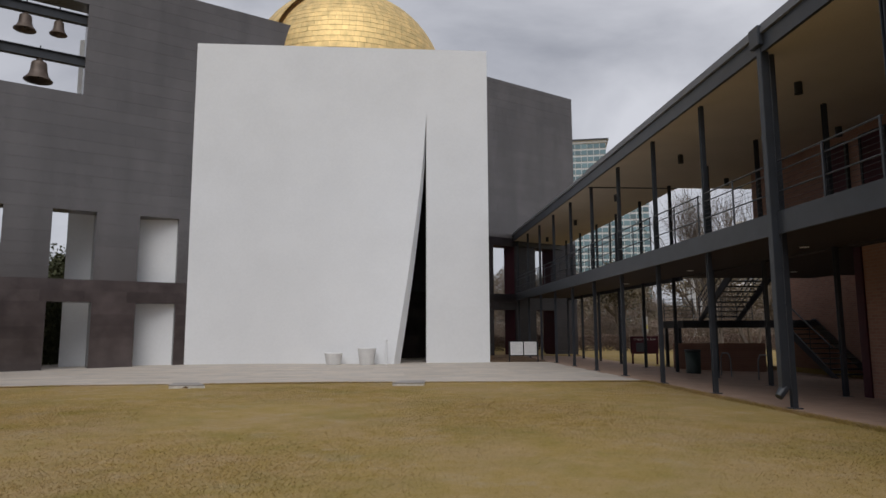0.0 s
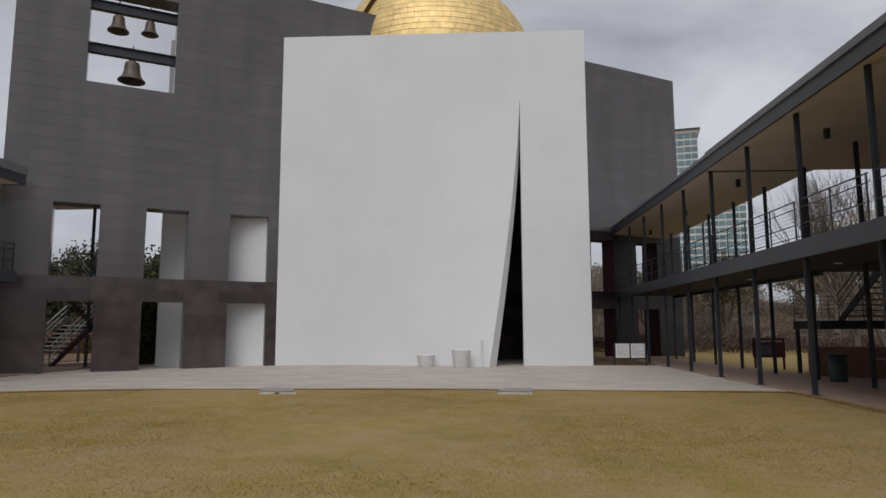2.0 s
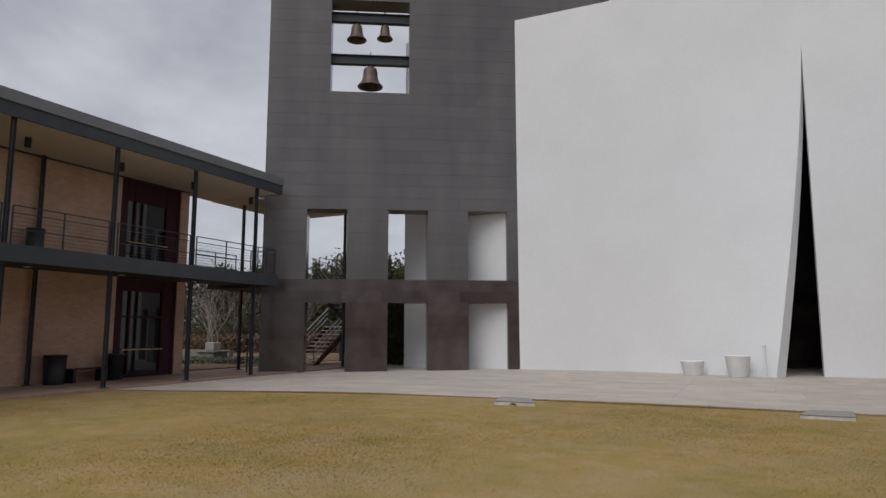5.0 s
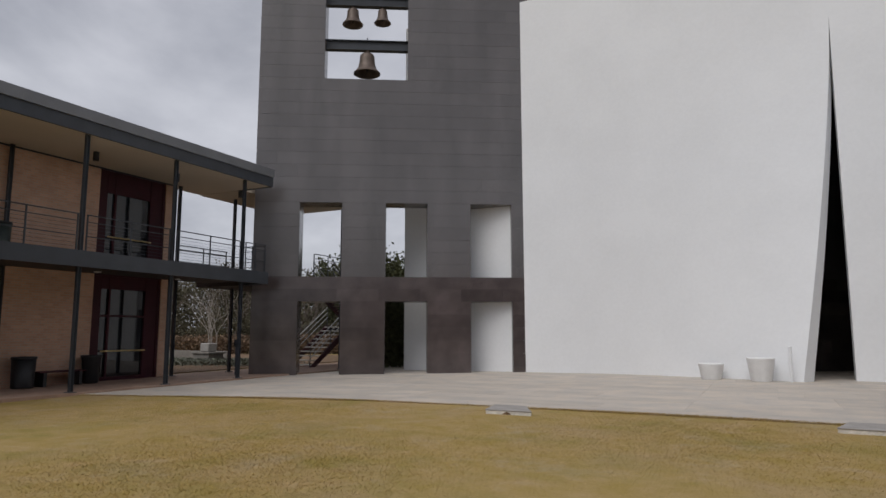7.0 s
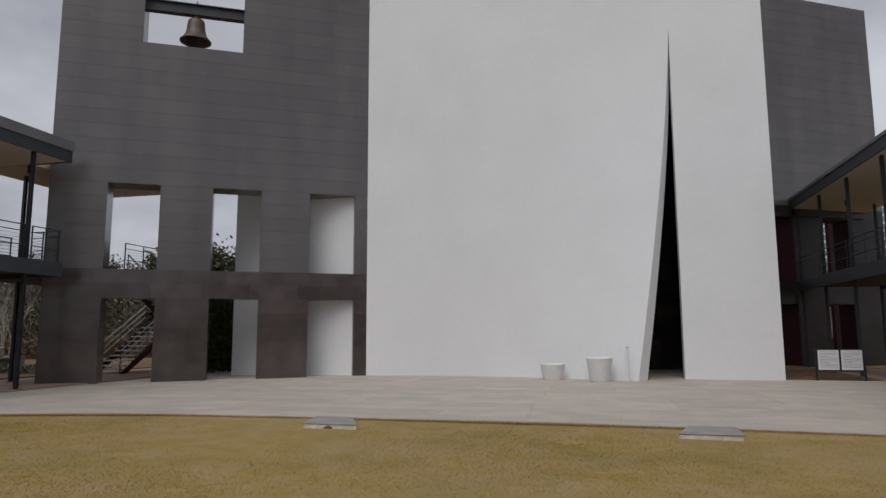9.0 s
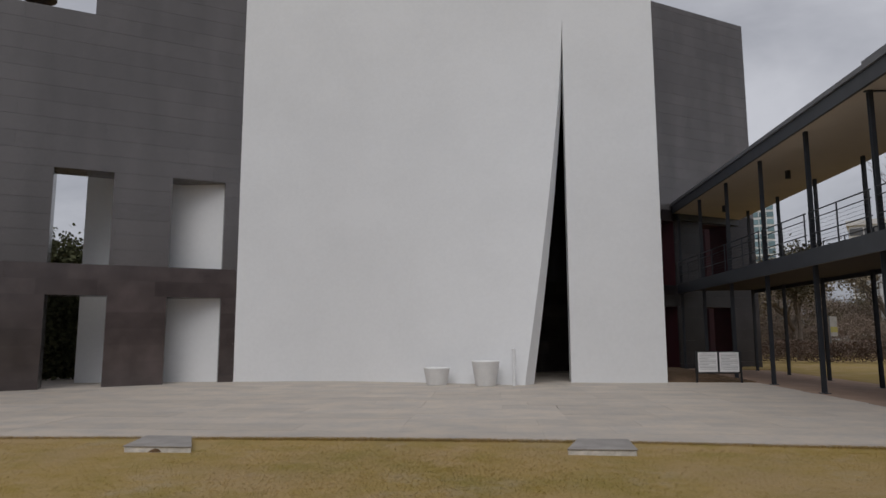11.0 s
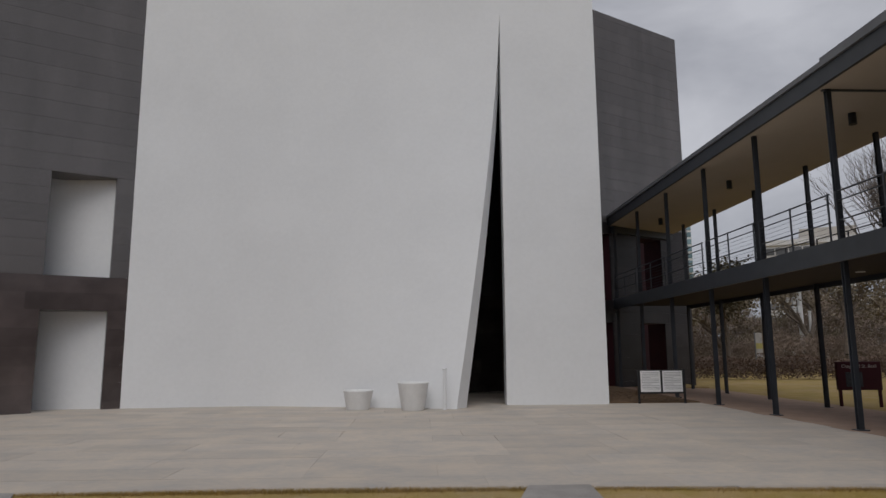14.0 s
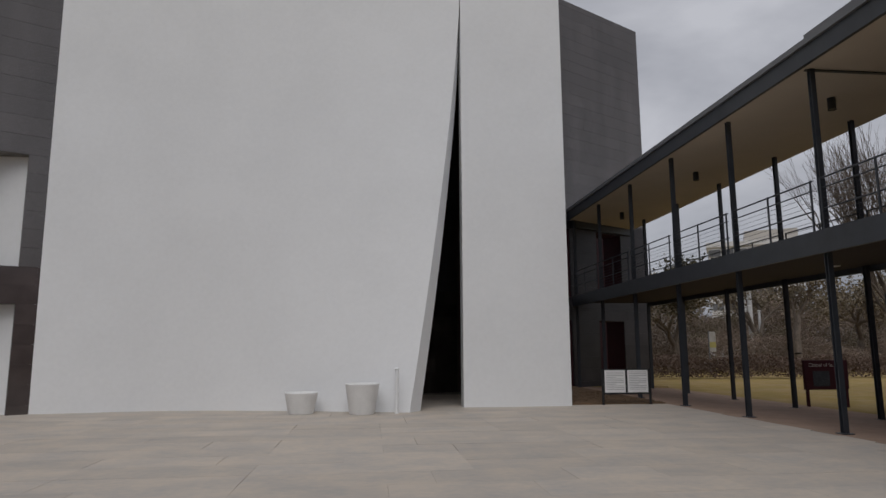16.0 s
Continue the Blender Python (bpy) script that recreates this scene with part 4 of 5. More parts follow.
for f in bm.faces:
    f.smooth = True
dome = part("dome", bm, GOLD_JOINT)
dome.location = DOME_C
tagged(dome, "large dome covered in gold-leaf tiles above the roof", "dome", kind="structure")

# ---- trees and planting ----
rnd = random.Random(5)


def limb(bm, tips, p, d, length, r, depth, spread, up):
    """A tapering limb that forks; tips collects where twigs end."""
    q = p + d * length
    bend = d + Vector((rnd.uniform(-1, 1), rnd.uniform(-1, 1), rnd.uniform(-0.4, 0.8))) * 0.16
    mid = p + bend.normalized() * length * 0.55
    s = 8 if depth > 3 else 5 if depth > 1 else 3
    tube(bm, p, mid, r, r * 0.85, sides=s, caps=False)
    tube(bm, mid, q, r * 0.85, r * 0.66, sides=s, caps=False)
    if depth == 0:
        tips.append(q)
        return
    for k in range(rnd.choice((2, 2, 3))):
        nd = (d + Vector((rnd.uniform(-1, 1), rnd.uniform(-1, 1), rnd.uniform(-0.5, 0.7) + up)) * spread).normalized()
        limb(bm, tips, q if k else mid.lerp(q, 0.7), nd, length * rnd.uniform(0.66, 0.88), r * 0.62, depth - 1, spread, up)
    if depth < 3:
        tips.append(q)


def leaves(centres, n, radius, size, squash=0.7):
    verts, faces = [], []
    for c in centres:
        for _ in range(n):
            o = Vector((rnd.gauss(0, 1), rnd.gauss(0, 1), rnd.gauss(0, 1) * squash)) * radius
            a = Vector((rnd.uniform(-1, 1), rnd.uniform(-1, 1), rnd.uniform(-1, 1))).normalized() * size * rnd.uniform(0.6, 1.3)
            b = a.cross(Vector((rnd.uniform(-1, 1), rnd.uniform(-1, 1), rnd.uniform(-1, 1)))).normalized() * size * 0.55
            i = len(verts)
            p = c + o
            verts += [tuple(p - a), tuple(p + b), tuple(p + a), tuple(p - b)]
            faces.append((i, i + 1, i + 2, i + 3))
    return verts, faces


def tree(x, y, height, trunk, depth, bark, label, leaf=None, per=10, radius=0.5, size=0.1, spread=0.55, up=0.15, stems=1):
    ob = thing("tree", pose(x, y, -0.08), label, "tree")
    bm = BM()
    tips = []
    for k in range(stems):
        lean = Vector((rnd.uniform(-1, 1), rnd.uniform(-1, 1), 0)) * (0.28 if stems > 1 else 0.06)
        limb(bm, tips, Vector((lean.x * 0.4, lean.y * 0.4, 0)), (Vector((0, 0, 1)) + lean).normalized(), height * 0.26, trunk, depth, spread, up)
    top = max(v.co.z for v in bm.verts)
    for v in bm.verts:
        v.co.z *= height / top
    for t in tips:
        t.z *= height / top
    part("trunk", bm, bark, ob)
    if leaf:
        quick("crown", *leaves(tips, per, radius, size), leaf, ob)
    return ob


# bare and winter trees beyond the east gallery
for x, y, h in ((16.6, 32.8, 9.2), (19.4, 34.6, 10.0), (21.6, 31.8, 9.4)):
    tree(x, y, h, 0.09, 6, BARK, "bare winter tree with many thin upright twigs", spread=0.42, up=0.35, stems=4)
for x, y, h in ((13, 55, 6.2), (20, 57, 6.5), (27, 54, 7.0), (34, 57, 6.5), (41, 53, 7.0), (49, 55, 7.5), (57, 50, 7.5), (6, 56, 6.5), (30, 63, 8.0), (45, 62, 8.0), (63, 44, 8.0)):
    tree(x, y, h, 0.28, 5, BARK, "spreading live oak with dull winter foliage on dark crooked limbs", LEAF_DULL, per=16, radius=0.55, size=0.13, spread=0.85, up=0.0)
tree(17.4, 51.0, 6.3, 0.16, 4, BARK, "rounded olive-green evergreen behind the hedge", LEAF_MIXED, per=70, radius=0.6, size=0.12, spread=0.6, up=0.15)
# evergreens and bare stems beyond the west gallery
tree(-31.4, 36.5, 4.4, 0.034, 4, PALE_BARK, "bare multi-stemmed tree with pale smooth bark", spread=0.95, up=0.1, stems=3)
tree(-33.8, 38.5, 4.6, 0.032, 4, PALE_BARK, "bare multi-stemmed tree with pale smooth bark", spread=0.95, up=0.1, stems=2)
for x, y, h in ((-29, 60, 6.0), (-36, 57, 7.0), (-43, 53, 7.0), (-49, 47, 6.5), (-56, 42, 6.5), (-24, 52, 7.2), (-20, 58, 7.0), (-33, 64, 8), (-47, 60, 8), (-20.5, 47, 5.0), (-24.3, 46, 6.6)):
    tree(x, y, h, 0.2, 4, BARK, "dense dark evergreen tree", LEAF, per=60, radius=0.75, size=0.15, spread=0.6, up=0.15)


def hedge(name, x0, y0, x1, y1, h, w, n, mat, size, label):
    verts, faces = [], []
    for _ in range(n):
        t, z = rnd.random(), rnd.random() ** 0.8 * h
        x, y = x0 + (x1 - x0) * t, y0 + (y1 - y0) * t
        bulge = w * (0.75 + 0.25 * math.sin(t * 60) + 0.1 * math.sin(t * 173))
        p = Vector((x + rnd.uniform(-bulge, bulge), y + rnd.uniform(-bulge, bulge), z * (0.9 + 0.1 * math.sin(t * 95)) - 0.05))
        a = Vector((rnd.uniform(-1, 1), rnd.uniform(-1, 1), rnd.uniform(-1, 1))).normalized() * size
        b = a.cross(Vector((rnd.uniform(-1, 1), rnd.uniform(-1, 1), rnd.uniform(-1, 1)))).normalized() * size * 0.6
        i = len(verts)
        verts += [tuple(p - a), tuple(p + b), tuple(p + a), tuple(p - b)]
        faces.append((i, i + 1, i + 2, i + 3))
    ob = quick(name, verts, faces, mat)
    return tagged(ob, label, "hedge", kind="stuff")


hedge("hedge", 5, 49, 75, 44, 1.25, 0.6, 60000, HEDGE_LEAF, 0.06, "clipped brown winter hedge along the far lawn")
hedge("hedge", -32, 44, -24, 47, 1.5, 1.0, 9000, SHRUB_LEAF, 0.09, "russet winter shrubs behind the garden wall")
hedge("hedge", -45, 36, -32, 44, 1.4, 1.0, 9000, SHRUB_LEAF, 0.09, "russet winter shrubs behind the garden wall")
hedge("hedge", -17.7, 32.3, -15.2, 33.7, 3.3, 0.55, 16000, LEAF, 0.09, "dense dark evergreen shrubs behind the granite wall")
hedge("shrubs", -32, 28.5, -22.5, 31.0, 0.3, 1.9, 14000, GROUND_COVER, 0.06, "low grey-green ground cover in the garden bed")



def woods(x0, y0, x1, y1, h, deep, n, mat, size, label, slim=0.55):
    """A belt of far woodland with an uneven top and gaps."""
    gen = np.random.default_rng(int(abs(x0) + n))
    t = gen.random(n)
    crown = 0.72 + 0.2 * np.sin(t * 41 + 1.3) * np.sin(t * 17) + 0.13 * np.sin(t * 97) + 0.07 * np.sin(t * 211)
    z = gen.random(n) ** 0.85 * h * crown + gen.normal(0, 0.15, n)
    off = gen.normal(0, 1, n) * deep * (1 - 0.5 * z / h)
    dx, dy = x1 - x0, y1 - y0
    ln = math.hypot(dx, dy)
    x, y = x0 + dx * t - dy / ln * off, y0 + dy * t + dx / ln * off
    a = gen.normal(0, 1, (n, 3))
    a *= (size * gen.uniform(0.5, 1.4, n) / np.linalg.norm(a, axis=1))[:, None]
    b = np.cross(a, gen.normal(0, 1, (n, 3)))
    b *= (size * slim / np.linalg.norm(b, axis=1))[:, None]
    p = np.stack([x, y, np.maximum(z, 0.02)], 1)
    verts = np.stack([p - a, p + b, p + a, p - b], 1).reshape(-1, 3)
    me = bpy.data.meshes.new("woods")
    me.vertices.add(4 * n)
    me.vertices.foreach_set("co", verts.ravel())
    me.loops.add(4 * n)
    me.loops.foreach_set("vertex_index", np.arange(4 * n, dtype=np.int32))
    me.polygons.add(n)
    me.polygons.foreach_set("loop_start", np.arange(0, 4 * n, 4, dtype=np.int32))
    me.update()
    me.materials.append(mat)
    return tagged(new("woods", me), label, "woods", kind="stuff")


woods(-80, 34, -33, 54, 7.8, 2.5, 90000, LEAF_MIXED, 0.13, "brown winter woodland beyond the garden")
woods(-36, 53, -8, 68, 8.5, 2.5, 80000, LEAF, 0.15, "dark evergreen woodland beyond the garden")
woods(-70, 30, -24, 52, 3.6, 1.5, 60000, LEAF_MIXED, 0.10, "dull winter undergrowth beyond the garden")
woods(-5, 76, 110, 62, 8.8, 2.8, 300000, LEAF_DULL, 0.10, "dull brown-green winter woodland beyond the hedge")
woods(-5, 74, 110, 60, 8.2, 2.6, 120000, TWIG, 0.42, "bare brown winter twigs in front of the woodland", 0.04)
woods(5, 60, 95, 50.5, 3.0, 1.2, 70000, TWIG, 0.3, "thin brown brushwood behind the hedge", 0.05)
woods(5, 62, 95, 52, 3.2, 1.6, 90000, LEAF_DULL, 0.07, "bare brown undergrowth beyond the hedge")

for x, y, h in ((-37.0, 44.0, 6.0), (-41.0, 41.0, 6.5), (-33.0, 47.0, 6.0)):
    tree(x, y, h, 0.08, 5, BARK, "bare winter tree among the garden shrubs", spread=0.5, up=0.25, stems=3)
bm = BM()
box(bm, -36.0, -21.3, 23.7, 43.0, -0.1, 0.0)
setting("planting_bed_2", bm, MULCH, "dark mulched garden bed beyond the gallery", "planting bed")

# garden wall, block and planter beyond the west gallery
bm = BM()
box(bm, -38.0, -27.2, 33.4, 33.7, -0.1, 0.5)
setting("garden_wall", bm, OLD_CONCRETE, "low pale concrete garden wall", "wall")
block = thing("stone_planter", pose(-26.3, 31.2, -0.05), "square concrete planter with a pale stone block on top", "planter")
bm = BM()
soften(box(bm, -0.55, 0.55, -0.5, 0.5, 0, 0.5), 0.03, 1)
part("body", bm, OLD_CONCRETE, block)
bm = BM()
soften(box(bm, -0.62, 0.62, -0.57, 0.57, 0.502, 0.6), 0.02, 1)
part("coping", bm, OLD_CONCRETE, block)
bm = BM()
soften(box(bm, -0.3, 0.3, -0.28, 0.28, 0.602, 1.03), 0.04, 1)
part("stone", bm, WORN_STONE, block)
meter = thing("post", pose(-18.55, 25.0, L_BASE), "slim dark ash-stand post at the end of the gallery", "post")
bm = BM()
tube(bm, (0, 0, 0), (0, 0, 1.05), 0.03, sides=10)
part("shaft", bm, STEEL, meter)
bm = BM()
box(bm, -0.07, 0.07, -0.05, 0.05, 1.05, 1.3)
part("head", bm, STEEL, meter)

# ---- the distance ----
bm = BM()
box(bm, -300, 300, 68, 78, -0.06, -0.015)
setting("road", bm, ASPHALT, "grey asphalt street beyond the hedge", "road")


def tower(name, x, y, w, d, h, floors, bays, turn, wall, pane, label, band=0.45):
    """A far building with storeys of separate windows on two faces."""
    ob = thing(name, pose(x, y, 0, 0, 0, turn), label, "building")
    b = BM()
    box(b, -w / 2, w / 2, -d / 2, d / 2, 0, h)
    part("wall", b, wall, ob)
    b = BM()
    box(b, -w / 2 - 0.4, w / 2 + 0.4, -d / 2 - 0.4, d / 2 + 0.4, h + 0.01, h + 1.0)
    part("roof", b, wall, ob)
    fh = h / floors
    bw = w / bays
    b = BM()
    box(b, -bw * 0.45, bw * 0.45, -0.1, 0.1, 0, fh * (1 - band))
    me = mesh_of("window", b, pane)
    for f in range(floors):
        for k in range(bays):
            o = new("window", me)
            o.parent = ob
            o.location = (-w / 2 + bw * (k + 0.5), -d / 2 - 0.05, f * fh + fh * band * 0.6)
    nb = max(2, int(d / bw / 2))
    for f in range(floors):
        for k in range(nb):
            o = new("window", me)
            o.parent = ob
            o.location = (-w / 2 - 0.05, -d / 2 + d / nb * (k + 0.5), f * fh + fh * band * 0.6)
            o.rotation_euler = (0, 0, math.pi / 2)
    return ob


office = tower("office_tower", 76, 251, 14, 20, 73.2, 29, 6, -14, FAR_WHITE, FAR_GLASS, "tall blue-green glass office tower with pale floor bands", 0.3)
bm = BM()
box(bm, -8.1, 8.1, -11.1, 11.1, 74.21, 74.7)
part("roof_canopy", bm, FAR_DARK, office, "thin dark overhanging roof plate")
tower("office_tower", 90, 246, 14, 20, 60, 24, 6, -14, FAR_WHITE, FAR_GLASS, "lower glazed wing of the office tower", 0.3)
block = tower("apartment_block", 79, 142, 17, 14, 22, 8, 7, -30, FAR_WHITE, FAR_PANE, "tan and white apartment block with rows of windows", 0.5)
bm = BM()
box(bm, -1.5, 8.2, -5.5, 6.5, 23.02, 25.2)
part("penthouse", bm, FAR_WALL, block, "tan set-back upper storey")
tower("apartment_block", 118, 128, 40, 14, 14, 5, 16, -40, FAR_WHITE, FAR_DARK, "long white parking block with dark open floors", 0.5)
tower("far_house", 18, 92, 16, 8, 5.0, 2, 6, 0, FAR_WHITE, FAR_DARK, "low white building across the street", 0.55)
pole = thing("utility_pole", pose(29.9, 64.0, -0.13), "pale grey roadside pole with white signal heads on short arms", "pole")
bm = BM()
tube(bm, (0, 0, 0), (0, 0, 7.5), 0.21, 0.17, sides=14)
part("shaft", bm, FAR_WHITE, pole)
for z, n in ((5.65, 1.1), (4.95, 0.7)):
    bm = BM()
    box(bm, -n, 0.0, -0.06, 0.06, z, z + 0.12)
    arm = part("arm", bm, FAR_WHITE, pole)
    for k in range(2):
        bm = BM()
        soften(box(bm, -n + 0.42 * k, -n + 0.28 + 0.42 * k, -0.2, 0.1, z - 0.42, z + 0.16), 0.03, 1)
        part("signal_head", bm, FAR_WHITE, arm)
pole = thing("utility_pole", pose(30.6, 63.9, -0.13), "short pale grey roadside post", "pole")
bm = BM()
tube(bm, (0, 0, 0), (0, 0, 4.6), 0.13, 0.1, sides=12)
part("shaft", bm, FAR_WHITE, pole)
bm = BM()
lathe(bm, [(0.14, 4.6), (0.14, 4.68), (0.05, 4.74)], 12)
part("cap", bm, FAR_WHITE, pole)


def parked_car(x, y, turn, paint, label):
    """A small car seen mostly above the hedge."""
    ob = thing("car", pose(x, y, -0.06, 0, 0, turn), label, "car")
    b = BM()
    side = ((-2.15, 0.35), (-2.2, 0.75), (-2.0, 0.95), (-1.1, 1.02), (1.25, 1.02), (2.05, 0.86), (2.2, 0.6), (2.15, 0.35))
    cab = ((-1.75, 1.0), (-1.15, 1.48), (0.45, 1.5), (1.3, 1.0))
    for outline, w in ((side, 0.86), (cab, 0.72)):
        ring = [[b.verts.new((px, w * s, pz)) for px, pz in outline] for s in (-1, 1)]
        b.faces.new(ring[0])
        b.faces.new(ring[1][::-1])
        for k in range(len(outline)):
            m = (k + 1) % len(outline)
            b.faces.new((ring[0][k], ring[1][k], ring[1][m], ring[0][m]))
    part("body", b, paint, ob)
    for s in (-1, 1):
        b = BM()
        box(b, -1.1, 0.5, 0.722 * s - 0.006, 0.722 * s + 0.006, 1.08, 1.42)
        part("side_window", b, GLASS, ob, "dark glass")
        for wx in (-1.35, 1.35):
            b = BM()
            tube(b, (wx, s * 0.68, 0.32), (wx, s * 0.88, 0.32), 0.32, sides=18)
            wheel = part("wheel", b, BLACK, ob)
            b = BM()
            tube(b, (wx, s * 0.881, 0.32), (wx, s * 0.89, 0.32), 0.19, sides=14)
            part("rim", b, STEEL_LIGHT, wheel)


parked_car(26.3, 61.0, 4, FAR_WHITE, "white parked car beyond the hedge")
banner = thing("street_banner", pose(20.28, 53.0, -0.13), "small yellow and white banner on a post", "sign")
bm = BM()
tube(bm, (0, 0, 0), (0, 0, 2.75), 0.04, sides=8)
part("post", bm, STEEL_LIGHT, banner)
bm = BM()
box(bm, 0.04, 0.45, -0.02, 0.02, 1.45, 2.7)
part("cloth", bm, WORN_STONE, banner)
YELLOW = material("yellow_cloth", (0.34, 0.30, 0.10), 0.8)
bm = BM()
box(bm, 0.038, 0.452, -0.024, 0.024, 1.7, 2.05)
part("stripe", bm, YELLOW, banner)

# ---- grass ----
def edge_line(x):
    return 19.61 - 0.62 * (np.maximum(0.0, -6.0 - x) / 6.0) ** 1.5 - 0.085 * np.maximum(0.0, x - 1.0)


N = 480000
gen = np.random.default_rng(3)
px = gen.uniform(-17.2, 7.25, N)
py = edge_line(px) - gen.random(N) ** 0.9 * 14.6
keep = ~(((px > -6.1) & (px < -4.98) & (py > 18.53) & (py < 19.44)) | ((px > 0.0) & (px < 0.98) & (py > 18.66) & (py < 19.52)))
px, py = px[keep], py[keep]
N = len(px)
edge_n = 45000
ex = gen.uniform(-17.2, 7.25, edge_n)
ey = edge_line(ex) - np.abs(gen.normal(0, 0.06, edge_n)) + 0.022
side_n = 30000
sx, sy = 7.27 + np.abs(gen.normal(0, 0.07, side_n)) * gen.choice([-1, 1], side_n), 19.3 - gen.random(side_n) ** 0.8 * 18
ex, ey = np.concatenate([ex, sx]), np.concatenate([ey, sy])
edge_n += side_n
px, py = np.concatenate([px, ex]), np.concatenate([py, ey])
N = len(px)
hgt, ang = gen.uniform(0.010, 0.028, N), gen.uniform(0, 2 * np.pi, N)
hgt[-edge_n:] = gen.uniform(0.03, 0.072, edge_n)
lean = gen.normal(0, 0.03, (N, 2))
co = np.zeros((N, 3, 3))
wd = gen.uniform(0.003, 0.006, N)
base = -0.035 + 0.012 * np.sin(px * 0.7) * np.cos(py * 0.5) - 0.09 * np.clip((-9.0 - px) / 8.0, 0, 1)
for k, sgn in ((0, -1), (1, 1)):
    co[:, k, 0], co[:, k, 1], co[:, k, 2] = px + sgn * wd * np.cos(ang), py + sgn * wd * np.sin(ang), base
co[:, 2, 0], co[:, 2, 1], co[:, 2, 2] = px + lean[:, 0], py + lean[:, 1], base + hgt
me = bpy.data.meshes.new("grass")
me.vertices.add(3 * N)
me.vertices.foreach_set("co", co.ravel())
me.loops.add(3 * N)
me.loops.foreach_set("vertex_index", np.arange(3 * N, dtype=np.int32))
me.polygons.add(N)
me.polygons.foreach_set("loop_start", np.arange(0, 3 * N, 3, dtype=np.int32))
me.update()
me.materials.append(BLADES)
tagged(new("grass", me), "short dry yellow-green grass blades on the lawn", "grass", kind="stuff")

# fallen leaves in the bed
verts, faces = [], []
for _ in range(2500):
    p = Vector((rnd.uniform(4.65, 7.25), rnd.uniform(31.4, 36.5), rnd.uniform(0.035, 0.06)))
    a = Vector((rnd.uniform(-1, 1), rnd.uniform(-1, 1), rnd.uniform(-0.3, 0.3))) * 0.04
    b = Vector((-a.y, a.x, rnd.uniform(-0.01, 0.01))) * 0.6
    i = len(verts)
    verts += [tuple(p - a), tuple(p + b), tuple(p + a), tuple(p - b)]
    faces.append((i, i + 1, i + 2, i + 3))
tagged(quick("fallen_leaves", verts, faces, SHRUB_LEAF), "dry brown fallen leaves on the mulch", "leaves", kind="stuff")

# ---- pieces: dome tiles, granite slabs, paving ----
near, verts, faces = 0, [], []
for back in (False, True):
    for r, mid, quad, c in dome_tiles(back):
        if not back and 2 <= r <= 12 and mid.y < 34.6 and near < 300:
            v, f = [], []
            tile_faces(v, f, quad, c)
            v = [tuple(Vector(p) - DOME_C) for p in v]
            quick("tile", v, f, GOLD, dome)
            near += 1
        else:
            tile_faces(verts, faces, quad, c)
rest = quick("tiles", [tuple(Vector(p) - DOME_C) for p in verts], faces, GOLD_REST, dome)
rest["kind"] = "stuff"

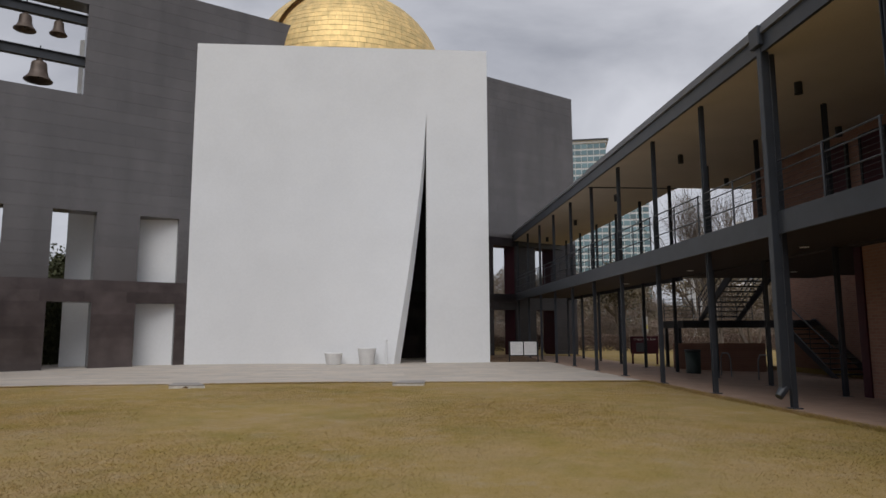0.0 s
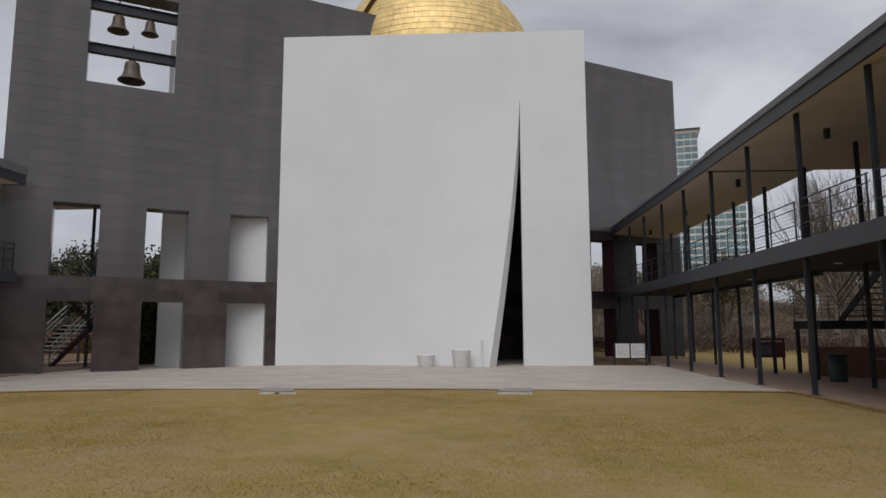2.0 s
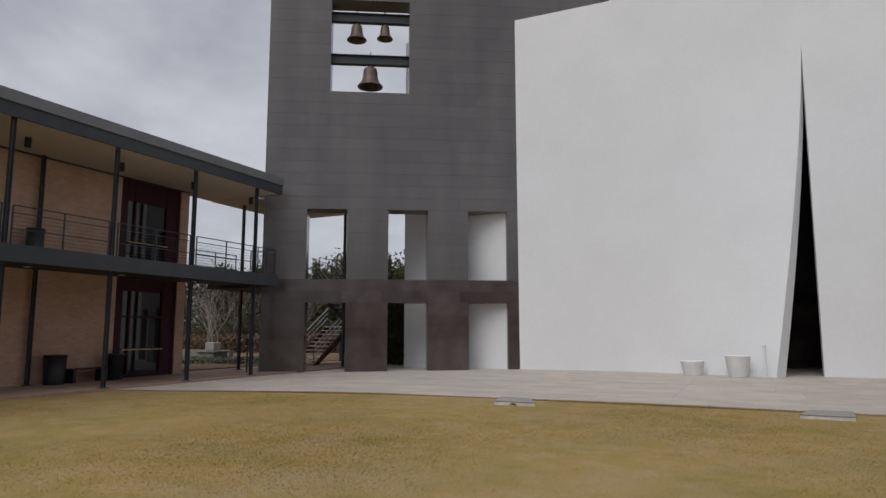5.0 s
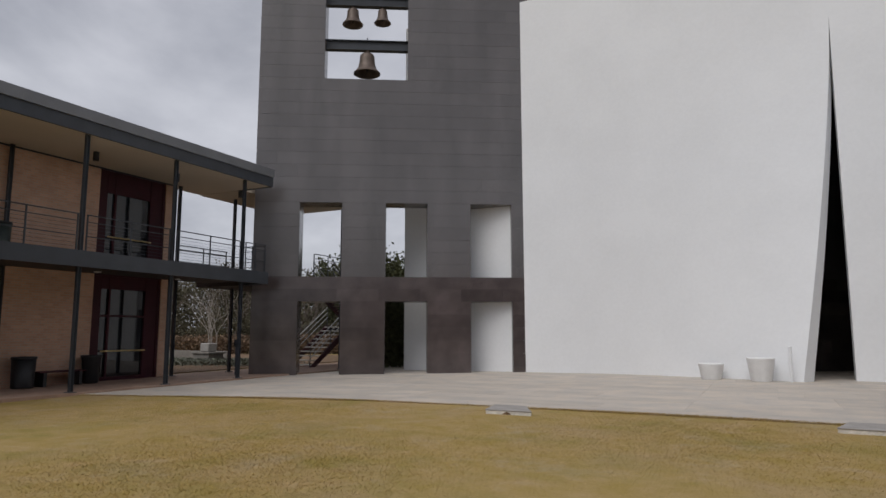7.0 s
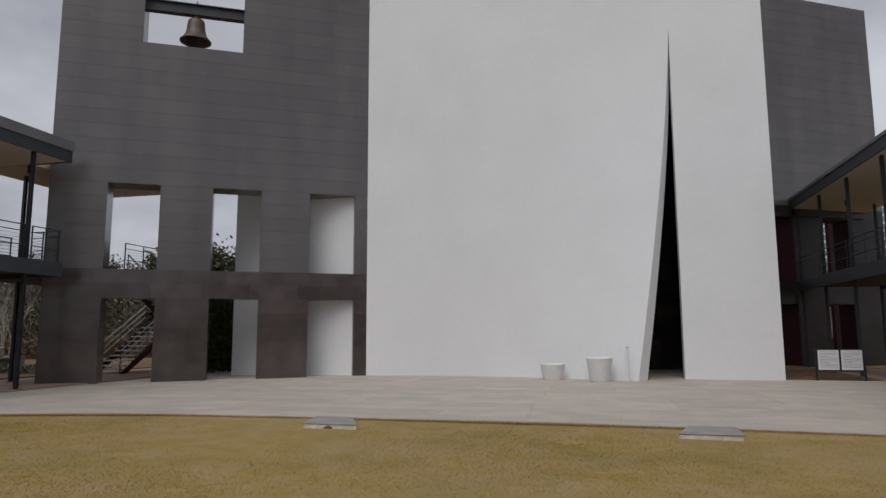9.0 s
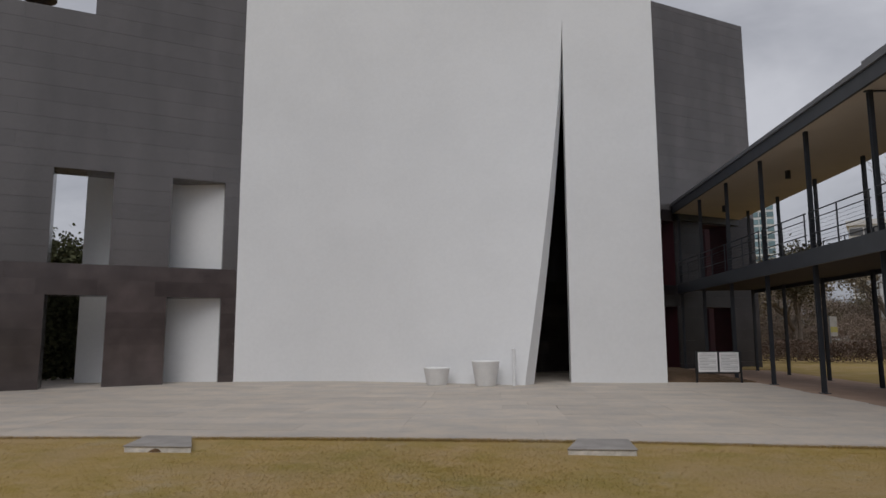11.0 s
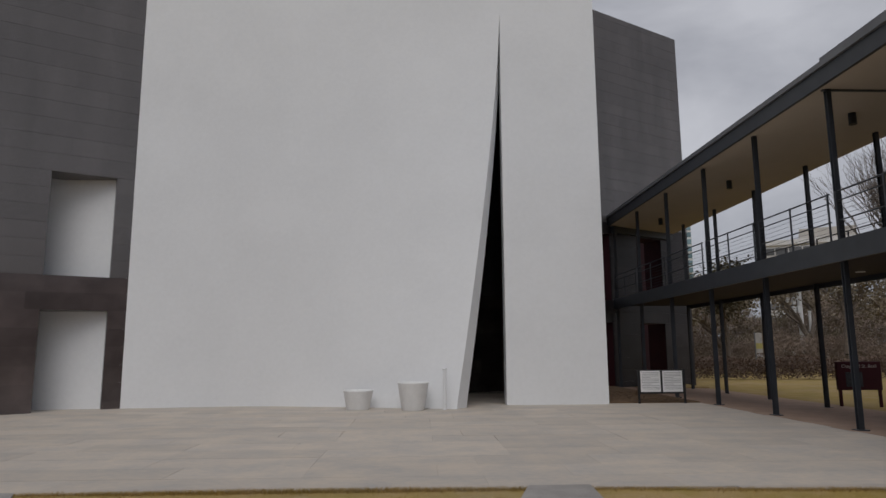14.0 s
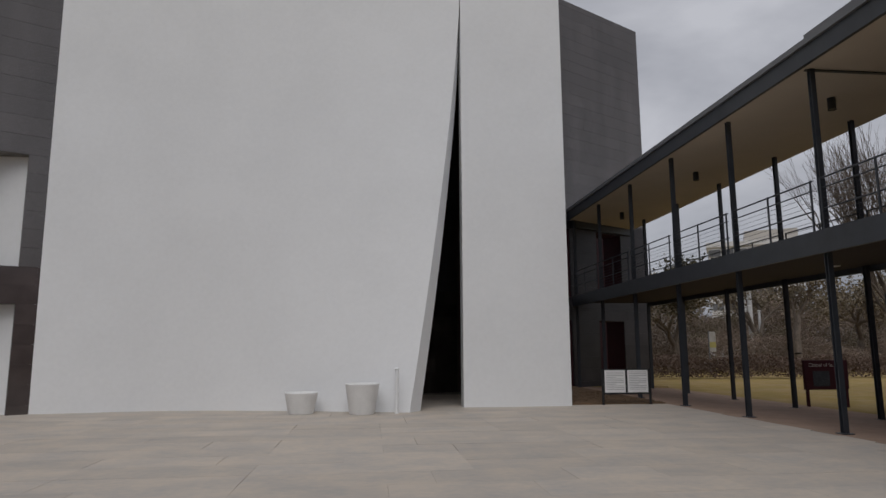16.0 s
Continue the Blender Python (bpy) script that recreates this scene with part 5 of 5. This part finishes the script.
pieces = random.Random(11)
bands = [(-0.3, 2.72, 6), (2.72, 3.67, 2), (3.67, 6.6, 6), (6.6, 11.69, 10), (11.69, 15.82, 8), (15.82, G_TOP, 3)]
count = 0
for wall, a0, b0, near_side in ((GRANITE_WALLS[0], G_LEFT, 13.5, True), (GRANITE_WALLS[1], 15.2, G_RIGHT, False)):
    joined = {True: ([], []), False: ([], [])}
    row = 0
    for lo, hi, n in bands:
        for k in range(n):
            z0, z1 = lo + (hi - lo) * k / n, lo + (hi - lo) * (k + 1) / n
            z1 = min(z1, G_TOP if near_side else 17.1)
            row += 1
            for a, b in free(a0, b0, (z0 + z1) / 2, OPEN):
                cuts = [a]
                at = a + (1.62 if (row % 2 or b - a < 2.4) else 0.81)
                while at < b - 0.5:
                    cuts.append(at)
                    at += 1.62
                cuts.append(b)
                for p, q in zip(cuts, cuts[1:]):
                    d = pieces.uniform(-0.0012, 0.0012)
                    # smooth: low slabs, whose darker colour holds painted reflection and gallery shade
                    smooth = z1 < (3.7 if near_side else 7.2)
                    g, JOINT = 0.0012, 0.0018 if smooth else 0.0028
                    v = [(p + g, d, z0 + JOINT), (q - g, d, z0 + JOINT), (q - g, d, z1 - JOINT), (p + g, d, z1 - JOINT)]
                    verts, faces = joined[smooth]
                    v += [(x, 0.034, z) for x, _, z in v]
                    f = [(0, 1, 2, 3), (0, 4, 5, 1), (1, 5, 6, 2), (2, 6, 7, 3), (3, 7, 4, 0)]
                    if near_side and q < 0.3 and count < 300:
                        quick("slab", v, f, GRANITE_LOW if smooth else GRANITE, wall)
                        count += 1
                    else:
                        n0 = len(verts)
                        verts += v
                        faces += [tuple(i + n0 for i in g) for g in f]
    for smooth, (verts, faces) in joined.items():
        # the second wall's low slabs get the colour with gallery shade painted in
        stuff = quick("slabs", verts, faces, (GRANITE_LOW_FAR if near_side else SHADED) if smooth else GRANITE_FAR, wall)
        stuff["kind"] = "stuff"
    # linings of the openings
    for s0, e0, lo, hi in OPEN:
        if a0 < s0 < b0:
            lo = max(lo, -0.3)
            bm = BM()
            box(bm, s0, s0 + 0.003, 0.036, G_DEEP, lo, hi)
            box(bm, e0 - 0.003, e0, 0.036, G_DEEP, lo, hi)
            box(bm, s0 + 0.003, e0 - 0.003, 0.036, G_DEEP, hi - 0.003, hi)
            part("lining", bm, GRANITE_FAR if near_side else DARK_RED, wall)

count, verts, faces = 0, [], []
y = LAWN_Y - 2 * 0.79
while y < 36:
    y1 = y + 0.79
    x = -17.3 + pieces.choice((0.57, 1.14, 1.71)) - 1.71
    while x < PLAZA_R:
        x1 = x + pieces.choice((1.14, 1.71, 1.71, 2.28))
        p, q = max(x, -17.29), min(x1, PLAZA_R - 0.005)
        ya, yb = max(y, edge_y(p) + 0.004), max(y, edge_y(q) + 0.004)
        if q - p > 0.1 and max(ya, yb) < y1 - 0.03:
            d = pieces.uniform(-0.0015, 0.0015)
            jx, jy = pieces.choice((0.0008, 0.001, 0.0012, 0.002, 0.008)), 0.0006
            v = [(p + jx, ya + jy, plaza_z(p) + d), (q - jx, yb + jy, plaza_z(q) + d), (q - jx, y1 - jy, plaza_z(q) + d), (p + jx, y1 - jy, plaza_z(p) + d)]
            v += [(a, b, c - 0.02) for a, b, c in v]
            f = [(0, 1, 2, 3), (0, 4, 5, 1), (1, 5, 6, 2), (2, 6, 7, 3), (3, 7, 4, 0)]
            if count < 300:
                quick("paver", v, f, PAVING, plaza)
                count += 1
            else:
                n0 = len(verts)
                verts += v
                faces += [tuple(i + n0 for i in g) for g in f]
        x = x1
    y = y1
stuff = quick("pavers", verts, faces, PAVING_REST, plaza)
stuff["kind"] = "stuff"
